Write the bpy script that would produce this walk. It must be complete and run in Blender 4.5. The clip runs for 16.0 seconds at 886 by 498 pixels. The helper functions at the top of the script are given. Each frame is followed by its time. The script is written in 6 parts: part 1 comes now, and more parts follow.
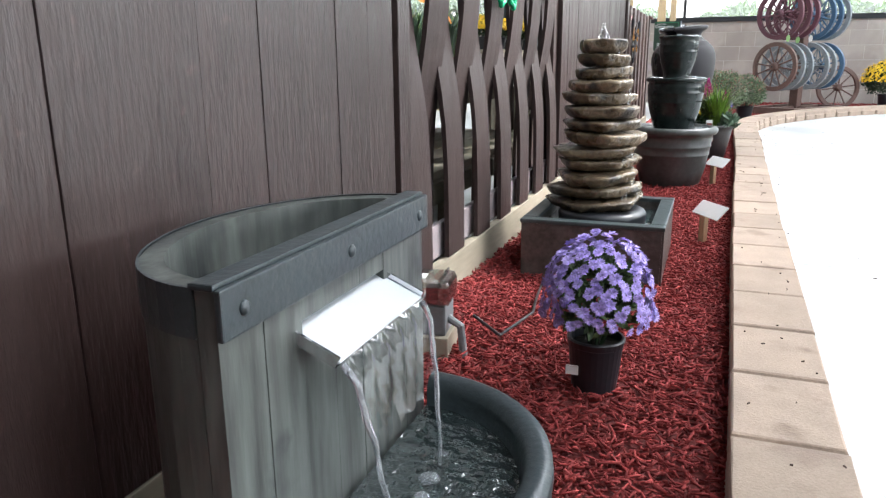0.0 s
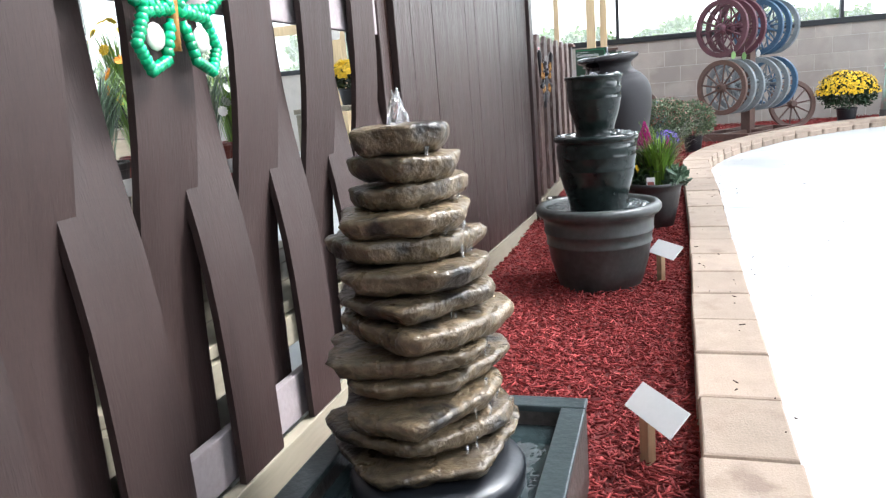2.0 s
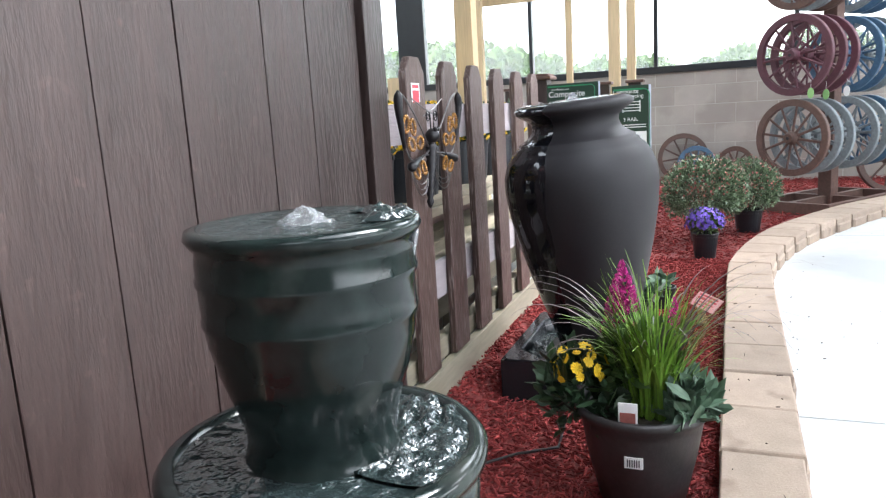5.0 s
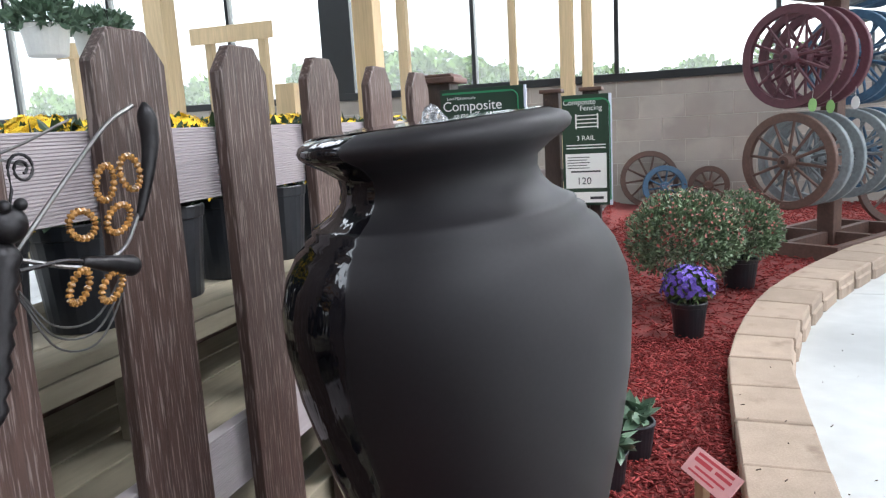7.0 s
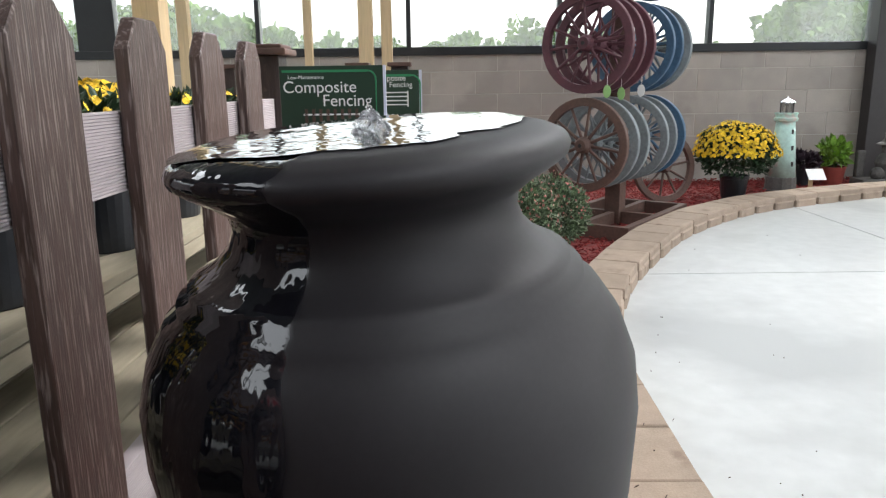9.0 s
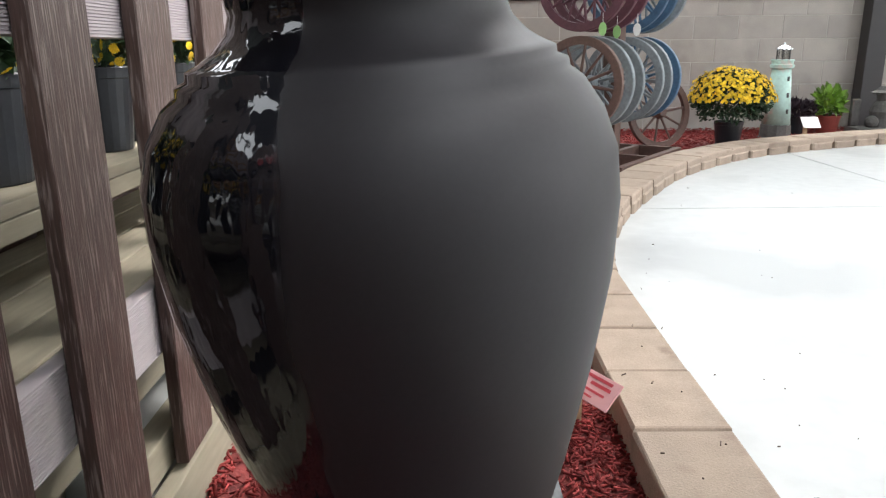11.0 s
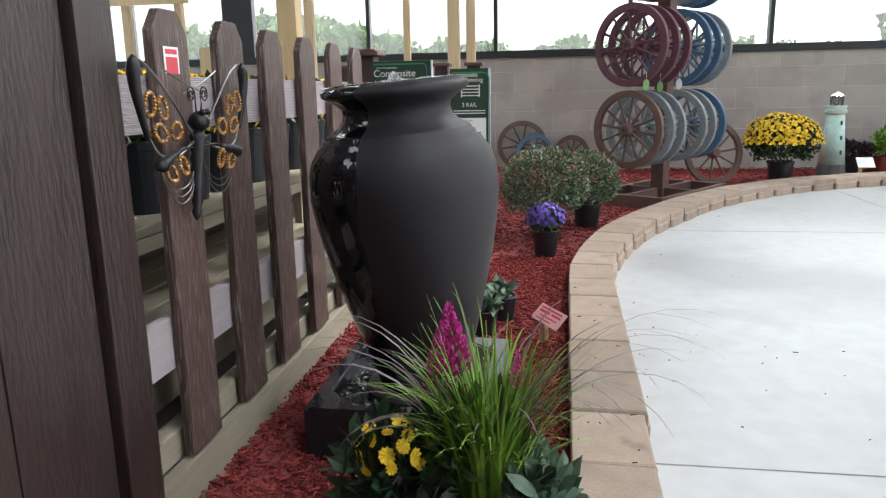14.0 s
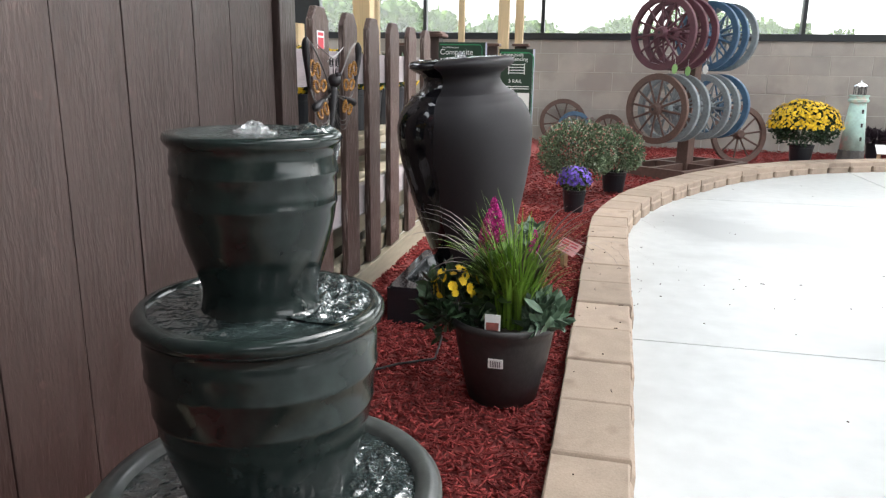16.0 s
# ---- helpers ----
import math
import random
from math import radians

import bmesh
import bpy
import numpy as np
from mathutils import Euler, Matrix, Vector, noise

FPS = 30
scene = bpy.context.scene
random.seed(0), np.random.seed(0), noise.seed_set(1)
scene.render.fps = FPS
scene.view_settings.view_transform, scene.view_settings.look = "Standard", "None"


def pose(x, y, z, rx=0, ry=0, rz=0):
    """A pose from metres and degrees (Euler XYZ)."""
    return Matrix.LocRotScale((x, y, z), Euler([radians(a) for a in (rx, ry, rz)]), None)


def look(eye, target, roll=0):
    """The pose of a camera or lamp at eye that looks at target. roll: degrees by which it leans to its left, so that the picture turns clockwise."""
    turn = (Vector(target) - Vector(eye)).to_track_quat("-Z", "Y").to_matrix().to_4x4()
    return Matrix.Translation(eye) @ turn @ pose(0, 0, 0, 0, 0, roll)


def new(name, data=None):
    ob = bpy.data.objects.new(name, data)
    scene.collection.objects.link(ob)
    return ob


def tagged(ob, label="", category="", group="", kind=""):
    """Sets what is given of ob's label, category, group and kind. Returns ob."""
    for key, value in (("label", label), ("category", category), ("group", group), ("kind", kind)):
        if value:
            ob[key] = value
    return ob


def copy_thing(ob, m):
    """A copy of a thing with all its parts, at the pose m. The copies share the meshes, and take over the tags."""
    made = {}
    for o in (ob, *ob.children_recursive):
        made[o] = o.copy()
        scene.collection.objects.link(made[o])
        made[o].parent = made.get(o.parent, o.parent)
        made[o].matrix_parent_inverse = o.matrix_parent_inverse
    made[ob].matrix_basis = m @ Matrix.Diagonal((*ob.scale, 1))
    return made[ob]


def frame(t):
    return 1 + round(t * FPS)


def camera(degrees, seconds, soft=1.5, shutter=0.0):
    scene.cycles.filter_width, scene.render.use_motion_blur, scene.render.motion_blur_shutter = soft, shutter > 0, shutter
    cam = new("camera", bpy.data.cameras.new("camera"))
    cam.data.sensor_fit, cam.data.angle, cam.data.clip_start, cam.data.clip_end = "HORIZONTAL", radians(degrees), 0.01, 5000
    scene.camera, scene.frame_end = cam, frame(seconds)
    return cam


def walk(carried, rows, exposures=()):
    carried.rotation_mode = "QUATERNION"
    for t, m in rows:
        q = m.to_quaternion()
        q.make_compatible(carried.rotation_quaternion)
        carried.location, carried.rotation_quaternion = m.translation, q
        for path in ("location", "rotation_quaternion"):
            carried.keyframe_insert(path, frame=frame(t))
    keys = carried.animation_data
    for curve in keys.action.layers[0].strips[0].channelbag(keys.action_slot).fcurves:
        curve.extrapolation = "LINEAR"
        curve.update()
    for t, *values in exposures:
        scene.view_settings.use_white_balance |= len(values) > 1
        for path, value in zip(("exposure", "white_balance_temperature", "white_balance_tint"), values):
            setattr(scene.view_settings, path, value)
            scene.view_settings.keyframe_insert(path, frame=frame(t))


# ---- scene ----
cam = camera(63.1, 16.0, soft=1.3)
METRES, EYE, TILT, LEAN, TURN = 10.0, 0.9, 0.0, 0.0, 20.3
ROWS = [
    (0.0, 0.0, 0.0, 0.0, -0.11, -14.61, 0.4),
    (0.5, 0.0104, 0.0382, 0.004, -4.54, -14.27, 3.15),
    (1.0, 0.0348, 0.0863, 0.0095, 1.06, -13.87, 5.17),
    (1.5, 0.0536, 0.1341, 0.0149, -1.07, -11.92, 3.35),
    (2.0, 0.0714, 0.178, 0.0148, -3.92, -12.38, 4.6),
    (2.5, 0.0985, 0.226, 0.0152, 1.17, -12.0, 5.01),
    (3.0, 0.1177, 0.2834, 0.0175, -0.75, -10.24, 4.45),
    (5.5, 0.2068, 0.4955, 0.0283, 0.56, -10.36, 3.21),
    (6.0, 0.2183, 0.5402, 0.0275, -3.57, -9.99, 3.48),
    (6.5, 0.227, 0.5826, 0.0305, -4.88, -9.01, 4.09),
    (7.0, 0.237, 0.6227, 0.0307, -2.38, -9.74, 3.24),
    (7.5, 0.2333, 0.644, 0.0373, -10.8, -11.47, 4.15),
    (8.0, 0.227, 0.6643, 0.0396, -17.35, -12.12, 1.66),
    (10.5, 0.215, 0.6599, 0.0229, -20.86, -14.99, 0.46),
    (11.0, 0.2165, 0.6566, 0.0169, -20.44, -15.57, 0.52),
    (11.5, 0.218, 0.6406, 0.014, -19.35, -15.96, 1.15),
    (12.0, 0.2207, 0.6253, 0.012, -17.45, -18.37, 2.73),
    (12.5, 0.2247, 0.6037, 0.0175, -16.11, -17.79, 2.77),
    (13.0, 0.2231, 0.574, 0.023, -11.86, -16.83, 3.2),
    (13.5, 0.2185, 0.5477, 0.027, -13.58, -13.8, 2.09),
    (14.0, 0.2084, 0.5162, 0.0279, -11.61, -12.35, 1.11),
    (14.5, 0.2037, 0.4893, 0.0294, -8.09, -13.12, 0.12),
    (15.0, 0.1987, 0.4651, 0.03, -4.99, -13.82, -0.12),
    (15.5, 0.1912, 0.4359, 0.0273, -6.59, -14.5, -0.28),
    (16.0, 0.1861, 0.4202, 0.0266, -8.0, -14.03, -0.85),
]
STOPS = 1.42
EXPOSURES = [(t, STOPS + s, k, 10) for t, s, k in ((0.0, 0.65, 6150), (1.0, 0.65, 6100), (3.0, 0.65, 5980), (5.5, 0.5, 6100), (6.0, 0.3, 6150), (7.0, 0.2, 6100), (7.5, 0.3, 6250), (8.0, -0.2, 6400), (10.5, 0.1, 6450), (11.5, 0.25, 6450), (13.0, 0.25, 6400), (13.5, 0.25, 6350), (14.0, -0.14, 6300), (15.0, 0.1, 6300), (16.0, 0.2, 6450))]
walk(cam, [(t, pose(0, 0, EYE, TILT, LEAN, TURN) @ pose(METRES * x, METRES * y, METRES * z, 90 + pitch, roll, yaw)) for t, x, y, z, yaw, pitch, roll in ROWS], EXPOSURES)

# world: a bright overcast sky
world = bpy.data.worlds.new("sky")
scene.world = world
world.use_nodes = True
wn, wl = world.node_tree.nodes, world.node_tree.links
sky = wn.new("ShaderNodeTexSky")
sky.sky_type, sky.sun_disc = "NISHITA", False
sky.sun_elevation, sky.sun_rotation = radians(48), radians(60)
sky.dust_density, sky.air_density = 4.0, 1.0
hue = wn.new("ShaderNodeHueSaturation")
hue.inputs["Saturation"].default_value, hue.inputs["Value"].default_value = 0.25, 1.7
wl.new(sky.outputs[0], hue.inputs["Color"])
wl.new(hue.outputs[0], wn["Background"].inputs["Color"])
wn["Background"].inputs["Strength"].default_value = 0.15
sun = new("sun", bpy.data.lights.new("sun", "SUN"))
sun.data.energy, sun.data.angle, sun.data.color = 1.4, radians(15), (1.0, 0.97, 0.93)
sun.matrix_world = look((0, 0, 0), (-math.cos(radians(48)) * math.sin(radians(60)), -math.cos(radians(48)) * math.cos(radians(60)), -math.sin(radians(48))))

ROOF = 4.6
# assumed roof openings out of view, each with an added lamp to light the hall
FILL_OPENINGS = [(x, y) for x in (-5.5, 2.0, 7.5) for y in (0.0, 6.0, 12.0)]
SKY_W, SKY_L = 2.4, 3.6


def fill_light(name, m, w, h, watts, color=(0.94, 0.98, 1.0)):
    """An area lamp added in an assumed, unseen opening, standing in for sky beyond it."""
    lamp = bpy.data.lights.new(name, "AREA")
    lamp.shape, lamp.size, lamp.size_y, lamp.energy, lamp.color = "RECTANGLE", w, h, watts, color
    ob = new(name, lamp)
    ob.matrix_world = m
    return ob


for sx, sy in FILL_OPENINGS:
    fill_light("skylight_lamp", pose(sx, sy, ROOF + 0.02), SKY_W, SKY_L, 38 if sy > 1 else 22)
fill_light("side_window_lamp", look((13.9, 5, 3.0), (0, 5, 1.2)), 18, 2.2, 135)


# ---- materials ----
def material(name, color, rough=0.6, streak=None, metal=0.0, vary=0.25, scale=8.0, stretch=(1, 1, 1), bump=0.2, fine=60.0,
             second=None, spec=0.5, by_object=0.0, by_island=0.0, rough_vary=0.1, blotch=None, coat=0.0, distance=0.01):
    """A surface with variation at two scales in colour, gloss and relief, in metres of the object's own space."""
    m = bpy.data.materials.new(name)
    m.use_nodes = True
    n, l = m.node_tree.nodes, m.node_tree.links
    b = n["Principled BSDF"]
    tc = n.new("ShaderNodeTexCoord")
    mp = n.new("ShaderNodeMapping")
    mp.inputs["Scale"].default_value = stretch
    l.new(tc.outputs["Object"], mp.inputs["Vector"])
    big, small = n.new("ShaderNodeTexNoise"), n.new("ShaderNodeTexNoise")
    for node, s, d in ((big, scale, 4), (small, fine, 5)):
        node.inputs["Scale"].default_value, node.inputs["Detail"].default_value = s, d
        l.new(mp.outputs[0], node.inputs["Vector"])
    ramp = n.new("ShaderNodeValToRGB")
    dark = [c * (1 - vary) for c in color]
    light = second or [min(1, c * (1 + vary)) for c in color]
    ramp.color_ramp.elements[0].color, ramp.color_ramp.elements[0].position = (*dark, 1), 0.3
    ramp.color_ramp.elements[1].color, ramp.color_ramp.elements[1].position = (*light, 1), 0.7
    mix = n.new("ShaderNodeMath")
    mix.operation = "MULTIPLY_ADD"
    mix.inputs[1].default_value, mix.inputs[2].default_value = 0.5, 0.0
    l.new(small.outputs["Fac"], mix.inputs[0])
    add = n.new("ShaderNodeMath")
    add.operation = "MULTIPLY_ADD"
    add.inputs[1].default_value = 0.5
    l.new(big.outputs["Fac"], add.inputs[0])
    l.new(mix.outputs[0], add.inputs[2])
    l.new(add.outputs[0], ramp.inputs["Fac"])
    out = ramp.outputs["Color"]
    if by_object or by_island:
        hsv = n.new("ShaderNodeHueSaturation")
        rng = n.new("ShaderNodeMapRange")
        k = by_object or by_island
        rng.inputs["To Min"].default_value, rng.inputs["To Max"].default_value = 1 - k, 1 + k
        if by_object:
            l.new(n.new("ShaderNodeObjectInfo").outputs["Random"], rng.inputs["Value"])
        else:
            l.new(n.new("ShaderNodeNewGeometry").outputs["Random Per Island"], rng.inputs["Value"])
        l.new(rng.outputs[0], hsv.inputs["Value"])
        l.new(out, hsv.inputs["Color"])
        out = hsv.outputs["Color"]
    if blotch:
        bn = n.new("ShaderNodeTexNoise")
        bn.inputs["Scale"].default_value, bn.inputs["Detail"].default_value = blotch[1], 6
        l.new(tc.outputs["Object"], bn.inputs["Vector"])
        br = n.new("ShaderNodeMapRange")
        br.inputs["From Min"].default_value, br.inputs["From Max"].default_value = blotch[2], blotch[2] + 0.12
        l.new(bn.outputs["Fac"], br.inputs["Value"])
        bm_ = n.new("ShaderNodeMix")
        bm_.data_type = "RGBA"
        bm_.inputs["B"].default_value = (0, 0, 0, 1)
        l.new(br.outputs[0], bm_.inputs["Factor"])
        l.new(out, bm_.inputs[6])
        bm_.inputs[7].default_value = (*blotch[0], 1)
        out = bm_.outputs[2]
    if streak:
        sm, sn, sr, sx = n.new("ShaderNodeMapping"), n.new("ShaderNodeTexNoise"), n.new("ShaderNodeMapRange"), n.new("ShaderNodeMix")
        sm.inputs["Scale"].default_value = streak[1]
        sn.inputs["Scale"].default_value, sn.inputs["Detail"].default_value = 1.0, 4
        sr.inputs["From Min"].default_value, sr.inputs["From Max"].default_value = streak[2], streak[2] + 0.1
        sx.data_type = "RGBA"
        sx.inputs[7].default_value = (*streak[0], 1)
        l.new(tc.outputs["Object"], sm.inputs["Vector"])
        l.new(sm.outputs[0], sn.inputs["Vector"])
        l.new(sn.outputs["Fac"], sr.inputs["Value"])
        l.new(sr.outputs[0], sx.inputs["Factor"])
        l.new(out, sx.inputs[6])
        out = sx.outputs[2]
    l.new(out, b.inputs["Base Color"])
    rr = n.new("ShaderNodeMapRange")
    rr.inputs["To Min"].default_value, rr.inputs["To Max"].default_value = max(0.02, rough - rough_vary), min(1, rough + rough_vary)
    l.new(big.outputs["Fac"], rr.inputs["Value"])
    l.new(rr.outputs[0], b.inputs["Roughness"])
    b.inputs["Metallic"].default_value = metal
    b.inputs["Specular IOR Level"].default_value = spec
    b.inputs["Coat Weight"].default_value = coat
    if bump:
        bp = n.new("ShaderNodeBump")
        bp.inputs["Strength"].default_value, bp.inputs["Distance"].default_value = bump, distance
        l.new(add.outputs[0], bp.inputs["Height"])
        l.new(bp.outputs[0], b.inputs["Normal"])
    return m


def plain_node(name, base, rough, **kw):
    m = bpy.data.materials.new(name)
    m.use_nodes = True
    b = m.node_tree.nodes["Principled BSDF"]
    b.inputs["Base Color"].default_value, b.inputs["Roughness"].default_value = (*base, 1), rough
    for key, value in kw.items():
        b.inputs[key.replace("_", " ")].default_value = value
    return m


M_CONCRETE = material("concrete_floor", (0.54, 0.55, 0.54), 0.4, vary=0.12, scale=0.6, fine=9, bump=0.03, blotch=((0.40, 0.41, 0.405), 0.55, 0.5))
M_JOINT = material("joint_dirt", (0.12, 0.12, 0.11), 0.9)
M_EARTH = material("dark_red_soil", (0.19, 0.034, 0.031), 0.9, vary=0.5, scale=12, fine=80, bump=0.8)
M_CHIP = material("red_mulch_chip", (0.255, 0.044, 0.042), 0.85, vary=0.35, scale=30, fine=200, bump=0.3, by_island=0.42, spec=0.15)
M_KERB = material("tan_concrete_block", (0.37, 0.285, 0.22), 0.85, vary=0.18, scale=9, fine=160, bump=0.35, by_object=0.13, blotch=((0.27, 0.20, 0.155), 7, 0.58))
M_COMPOSITE = material("brown_composite_board", (0.05, 0.027, 0.022), 0.48, vary=0.3, scale=3, stretch=(24, 24, 0.9), fine=13, second=(0.105, 0.062, 0.05), bump=0.6, by_object=0.14, distance=0.005, streak=((0.21, 0.165, 0.15), (150, 240, 11), 0.535))
M_PANEL = material("brown_painted_panel", (0.036, 0.0226, 0.02), 0.4, vary=0.32, scale=3.5, stretch=(5, 5, 1.0), fine=17, bump=0.9, by_object=0.09, distance=0.009, rough_vary=0.2, blotch=((0.07, 0.044, 0.039), 24, 0.63))
M_WEAVE = material("brown_weave_board", (0.033, 0.0206, 0.0182), 0.55, vary=0.24, scale=3, stretch=(8, 8, 1), fine=22, bump=0.5, by_object=0.12, distance=0.005, spec=0.35, rough_vary=0.15)
M_RAILDARK = material("dull_grey_rail", (0.26, 0.225, 0.23), 0.6, vary=0.12, scale=4, bump=0.3)
M_RAIL = material("grey_ribbed_composite", (0.40, 0.355, 0.365), 0.65, vary=0.1, scale=4, stretch=(1, 0.3, 8), fine=30, bump=0.15, distance=0.002)
M_TIMBER = material("pale_treated_timber", (0.26, 0.23, 0.17), 0.75, vary=0.2, scale=2.0, stretch=(6, 0.8, 6), fine=9, bump=0.3, by_object=0.13, distance=0.004)
M_POST = material("pale_timber_post", (0.58, 0.44, 0.26), 0.75, vary=0.18, scale=2.5, stretch=(9, 9, 0.6), fine=9, bump=0.3, by_object=0.12, distance=0.004)
M_SLATE = material("brown_wet_stone", (0.06, 0.045, 0.029), 0.3, vary=0.6, scale=9, fine=45, second=(0.23, 0.17, 0.10), blotch=((0.022, 0.019, 0.016), 9, 0.53), bump=1.0, by_object=0.25, rough_vary=0.2, distance=0.022, spec=0.6)
M_BOX = material("mottled_slate_resin", (0.045, 0.035, 0.031), 0.45, vary=0.5, scale=11, fine=50, second=(0.10, 0.082, 0.073), bump=0.6, distance=0.012)
M_BOXRIM = material("green_grey_resin", (0.035, 0.048, 0.05), 0.35, vary=0.4, scale=9, fine=60, bump=0.35)
M_ZINC = material("weathered_grey_staves", (0.045, 0.051, 0.048), 0.45, vary=0.6, scale=3.2, stretch=(5, 5, 0.7), fine=8, second=(0.135, 0.15, 0.138), bump=0.35, blotch=((0.035, 0.04, 0.039), 6, 0.55))
M_BAND = material("dark_blue_grey_band", (0.027, 0.037, 0.041), 0.36, vary=0.3, scale=12, fine=70, bump=0.25)
M_GLAZE = material("dark_green_glaze", (0.006, 0.011, 0.011), 0.15, vary=0.45, scale=5, fine=30, second=(0.017, 0.026, 0.024), bump=0.08, rough_vary=0.08, spec=0.32, blotch=((0.06, 0.067, 0.058), 3.5, 0.58))
M_STONEWARE = material("grey_banded_stoneware", (0.040, 0.045, 0.044), 0.36, vary=0.35, scale=5, fine=30, second=(0.07, 0.078, 0.074), bump=0.15, rough_vary=0.15)
M_POTBLACK = material("black_nursery_plastic", (0.012, 0.014, 0.018), 0.38, vary=0.3, scale=9, bump=0.1)
M_POTDARK = material("charcoal_resin_pot", (0.03, 0.027, 0.027), 0.45, vary=0.4, scale=8, fine=60, bump=0.2)
M_POTWHITE = material("white_plastic_pot", (0.75, 0.75, 0.72), 0.4, vary=0.06, bump=0.05)
M_POTRED = material("red_plastic_pot", (0.22, 0.04, 0.03), 0.5, vary=0.2, bump=0.1)
M_LEAF = material("green_leaf", (0.05, 0.10, 0.03), 0.5, vary=0.4, scale=14, bump=0.1, by_island=0.45, second=(0.10, 0.17, 0.05))
M_LEAFMUM = material("soft_green_leaf", (0.085, 0.15, 0.075), 0.5, vary=0.45, scale=14, bump=0.1, by_island=0.55, second=(0.19, 0.27, 0.15))
M_LEAFDARK = material("dark_green_leaf", (0.022, 0.05, 0.02), 0.5, vary=0.4, scale=14, bump=0.1, by_island=0.5)
M_LEAFGREY = material("grey_green_leaf", (0.12, 0.19, 0.125), 0.5, vary=0.3, scale=14, bump=0.1, by_island=0.35)
M_BLADE = material("bright_grass_blade", (0.16, 0.29, 0.035), 0.42, vary=0.3, scale=9, bump=0.1, by_island=0.45)
M_BLADEBROWN = material("purple_brown_grass_blade", (0.11, 0.085, 0.085), 0.45, vary=0.3, scale=9, bump=0.1, by_island=0.5)
M_YELLOW = material("yellow_petal", (0.75, 0.50, 0.015), 0.6, vary=0.2, scale=30, bump=0.1, by_island=0.2)
M_VIOLET = material("violet_petal", (0.46, 0.37, 0.74), 0.6, vary=0.2, scale=30, bump=0.1, by_island=0.25)
M_VIOLETDARK = material("deep_violet_petal", (0.12, 0.07, 0.38), 0.6, vary=0.2, scale=30, bump=0.1, by_island=0.3)
M_MAGENTA = material("magenta_plume", (0.45, 0.015, 0.20), 0.65, vary=0.35, scale=40, bump=0.2, by_island=0.35)
M_REDBUD = material("red_flower_bud", (0.24, 0.075, 0.06), 0.6, vary=0.3, scale=30, bump=0.1, by_island=0.3)
M_WHITEFLOWER = material("white_petal", (0.75, 0.75, 0.70), 0.6, vary=0.1, scale=30, bump=0.1)
M_ORANGE = material("orange_petal", (0.75, 0.28, 0.02), 0.6, vary=0.2, scale=30, bump=0.1)
M_PURPLELEAF = material("dark_purple_leaf", (0.035, 0.02, 0.03), 0.5, vary=0.4, scale=14, bump=0.1, by_island=0.4)
M_SOIL = material("potting_soil", (0.03, 0.022, 0.016), 0.95, vary=0.4, scale=40, bump=0.8)
M_BLOCK = material("grey_tan_block", (0.39, 0.352, 0.315), 0.9, vary=0.16, scale=4, fine=90, bump=0.6, by_object=0.07, blotch=((0.335, 0.30, 0.268), 1.6, 0.52))
M_MORTAR = material("pale_mortar", (0.50, 0.465, 0.42), 0.95, vary=0.1, bump=0.3)
M_FRAME = material("black_window_frame", (0.018, 0.02, 0.022), 0.4, vary=0.2, bump=0.05)
M_STEEL = material("dark_brown_steel", (0.03, 0.026, 0.026), 0.45, vary=0.2, bump=0.05)
M_DECK = material("grey_steel_deck", (0.16, 0.165, 0.17), 0.6, vary=0.15, scale=1.5, bump=0.1)
M_DARKWALL = material("tan_painted_wall", (0.22, 0.20, 0.18), 0.7, vary=0.1, scale=1.5, bump=0.1)
M_WHITEWALL = material("white_painted_metal", (0.72, 0.72, 0.70), 0.6, vary=0.06, scale=1.5, bump=0.08)
M_CARD = material("white_card", (0.82, 0.82, 0.80), 0.6, vary=0.03, bump=0.03)
M_PINK = material("pink_card", (0.80, 0.42, 0.42), 0.6, vary=0.05, bump=0.03)
M_INK = material("dark_ink", (0.04, 0.04, 0.045), 0.7, vary=0.1, bump=0.0)
M_GREENCARD = material("dark_green_print", (0.014, 0.04, 0.022), 0.5, vary=0.1, bump=0.02)
M_GREENLINE = material("bright_green_print", (0.03, 0.23, 0.10), 0.5, vary=0.1, bump=0.0)
M_REDINK = material("red_print", (0.6, 0.06, 0.08), 0.6, vary=0.1, bump=0.0)
M_IRON = material("dark_wrought_metal", (0.03, 0.028, 0.03), 0.42, metal=0.6, vary=0.4, scale=20, bump=0.25)
M_WIRE = material("bright_steel_wire", (0.2, 0.195, 0.19), 0.35, metal=0.8, vary=0.2, scale=30, bump=0.05)
M_AMBER = material("amber_bead", (0.42, 0.21, 0.06), 0.15, vary=0.5, scale=60, bump=0.1, by_island=0.5)
M_EMERALD = material("emerald_green_bead", (0.01, 0.36, 0.15), 0.15, vary=0.4, scale=50, bump=0.1, by_object=0.4)
M_PEARL = material("pearl_white_bead", (0.7, 0.62, 0.6), 0.2, vary=0.2, scale=50, bump=0.1)
M_WHEELBROWN = material("brown_wagon_wood", (0.10, 0.055, 0.042), 0.6, vary=0.35, scale=9, fine=40, bump=0.3, by_object=0.12)
M_WHEELMAROON = material("maroon_wagon_wood", (0.085, 0.024, 0.036), 0.55, vary=0.3, scale=9, fine=40, bump=0.3, by_object=0.12)
M_WHEELBLUE = material("slate_blue_wagon_wood", (0.045, 0.10, 0.17), 0.55, vary=0.3, scale=9, fine=40, bump=0.3, by_object=0.2)
M_WHEELGREY = material("grey_wagon_wood", (0.16, 0.18, 0.19), 0.6, vary=0.3, scale=9, fine=40, bump=0.3, by_object=0.2)
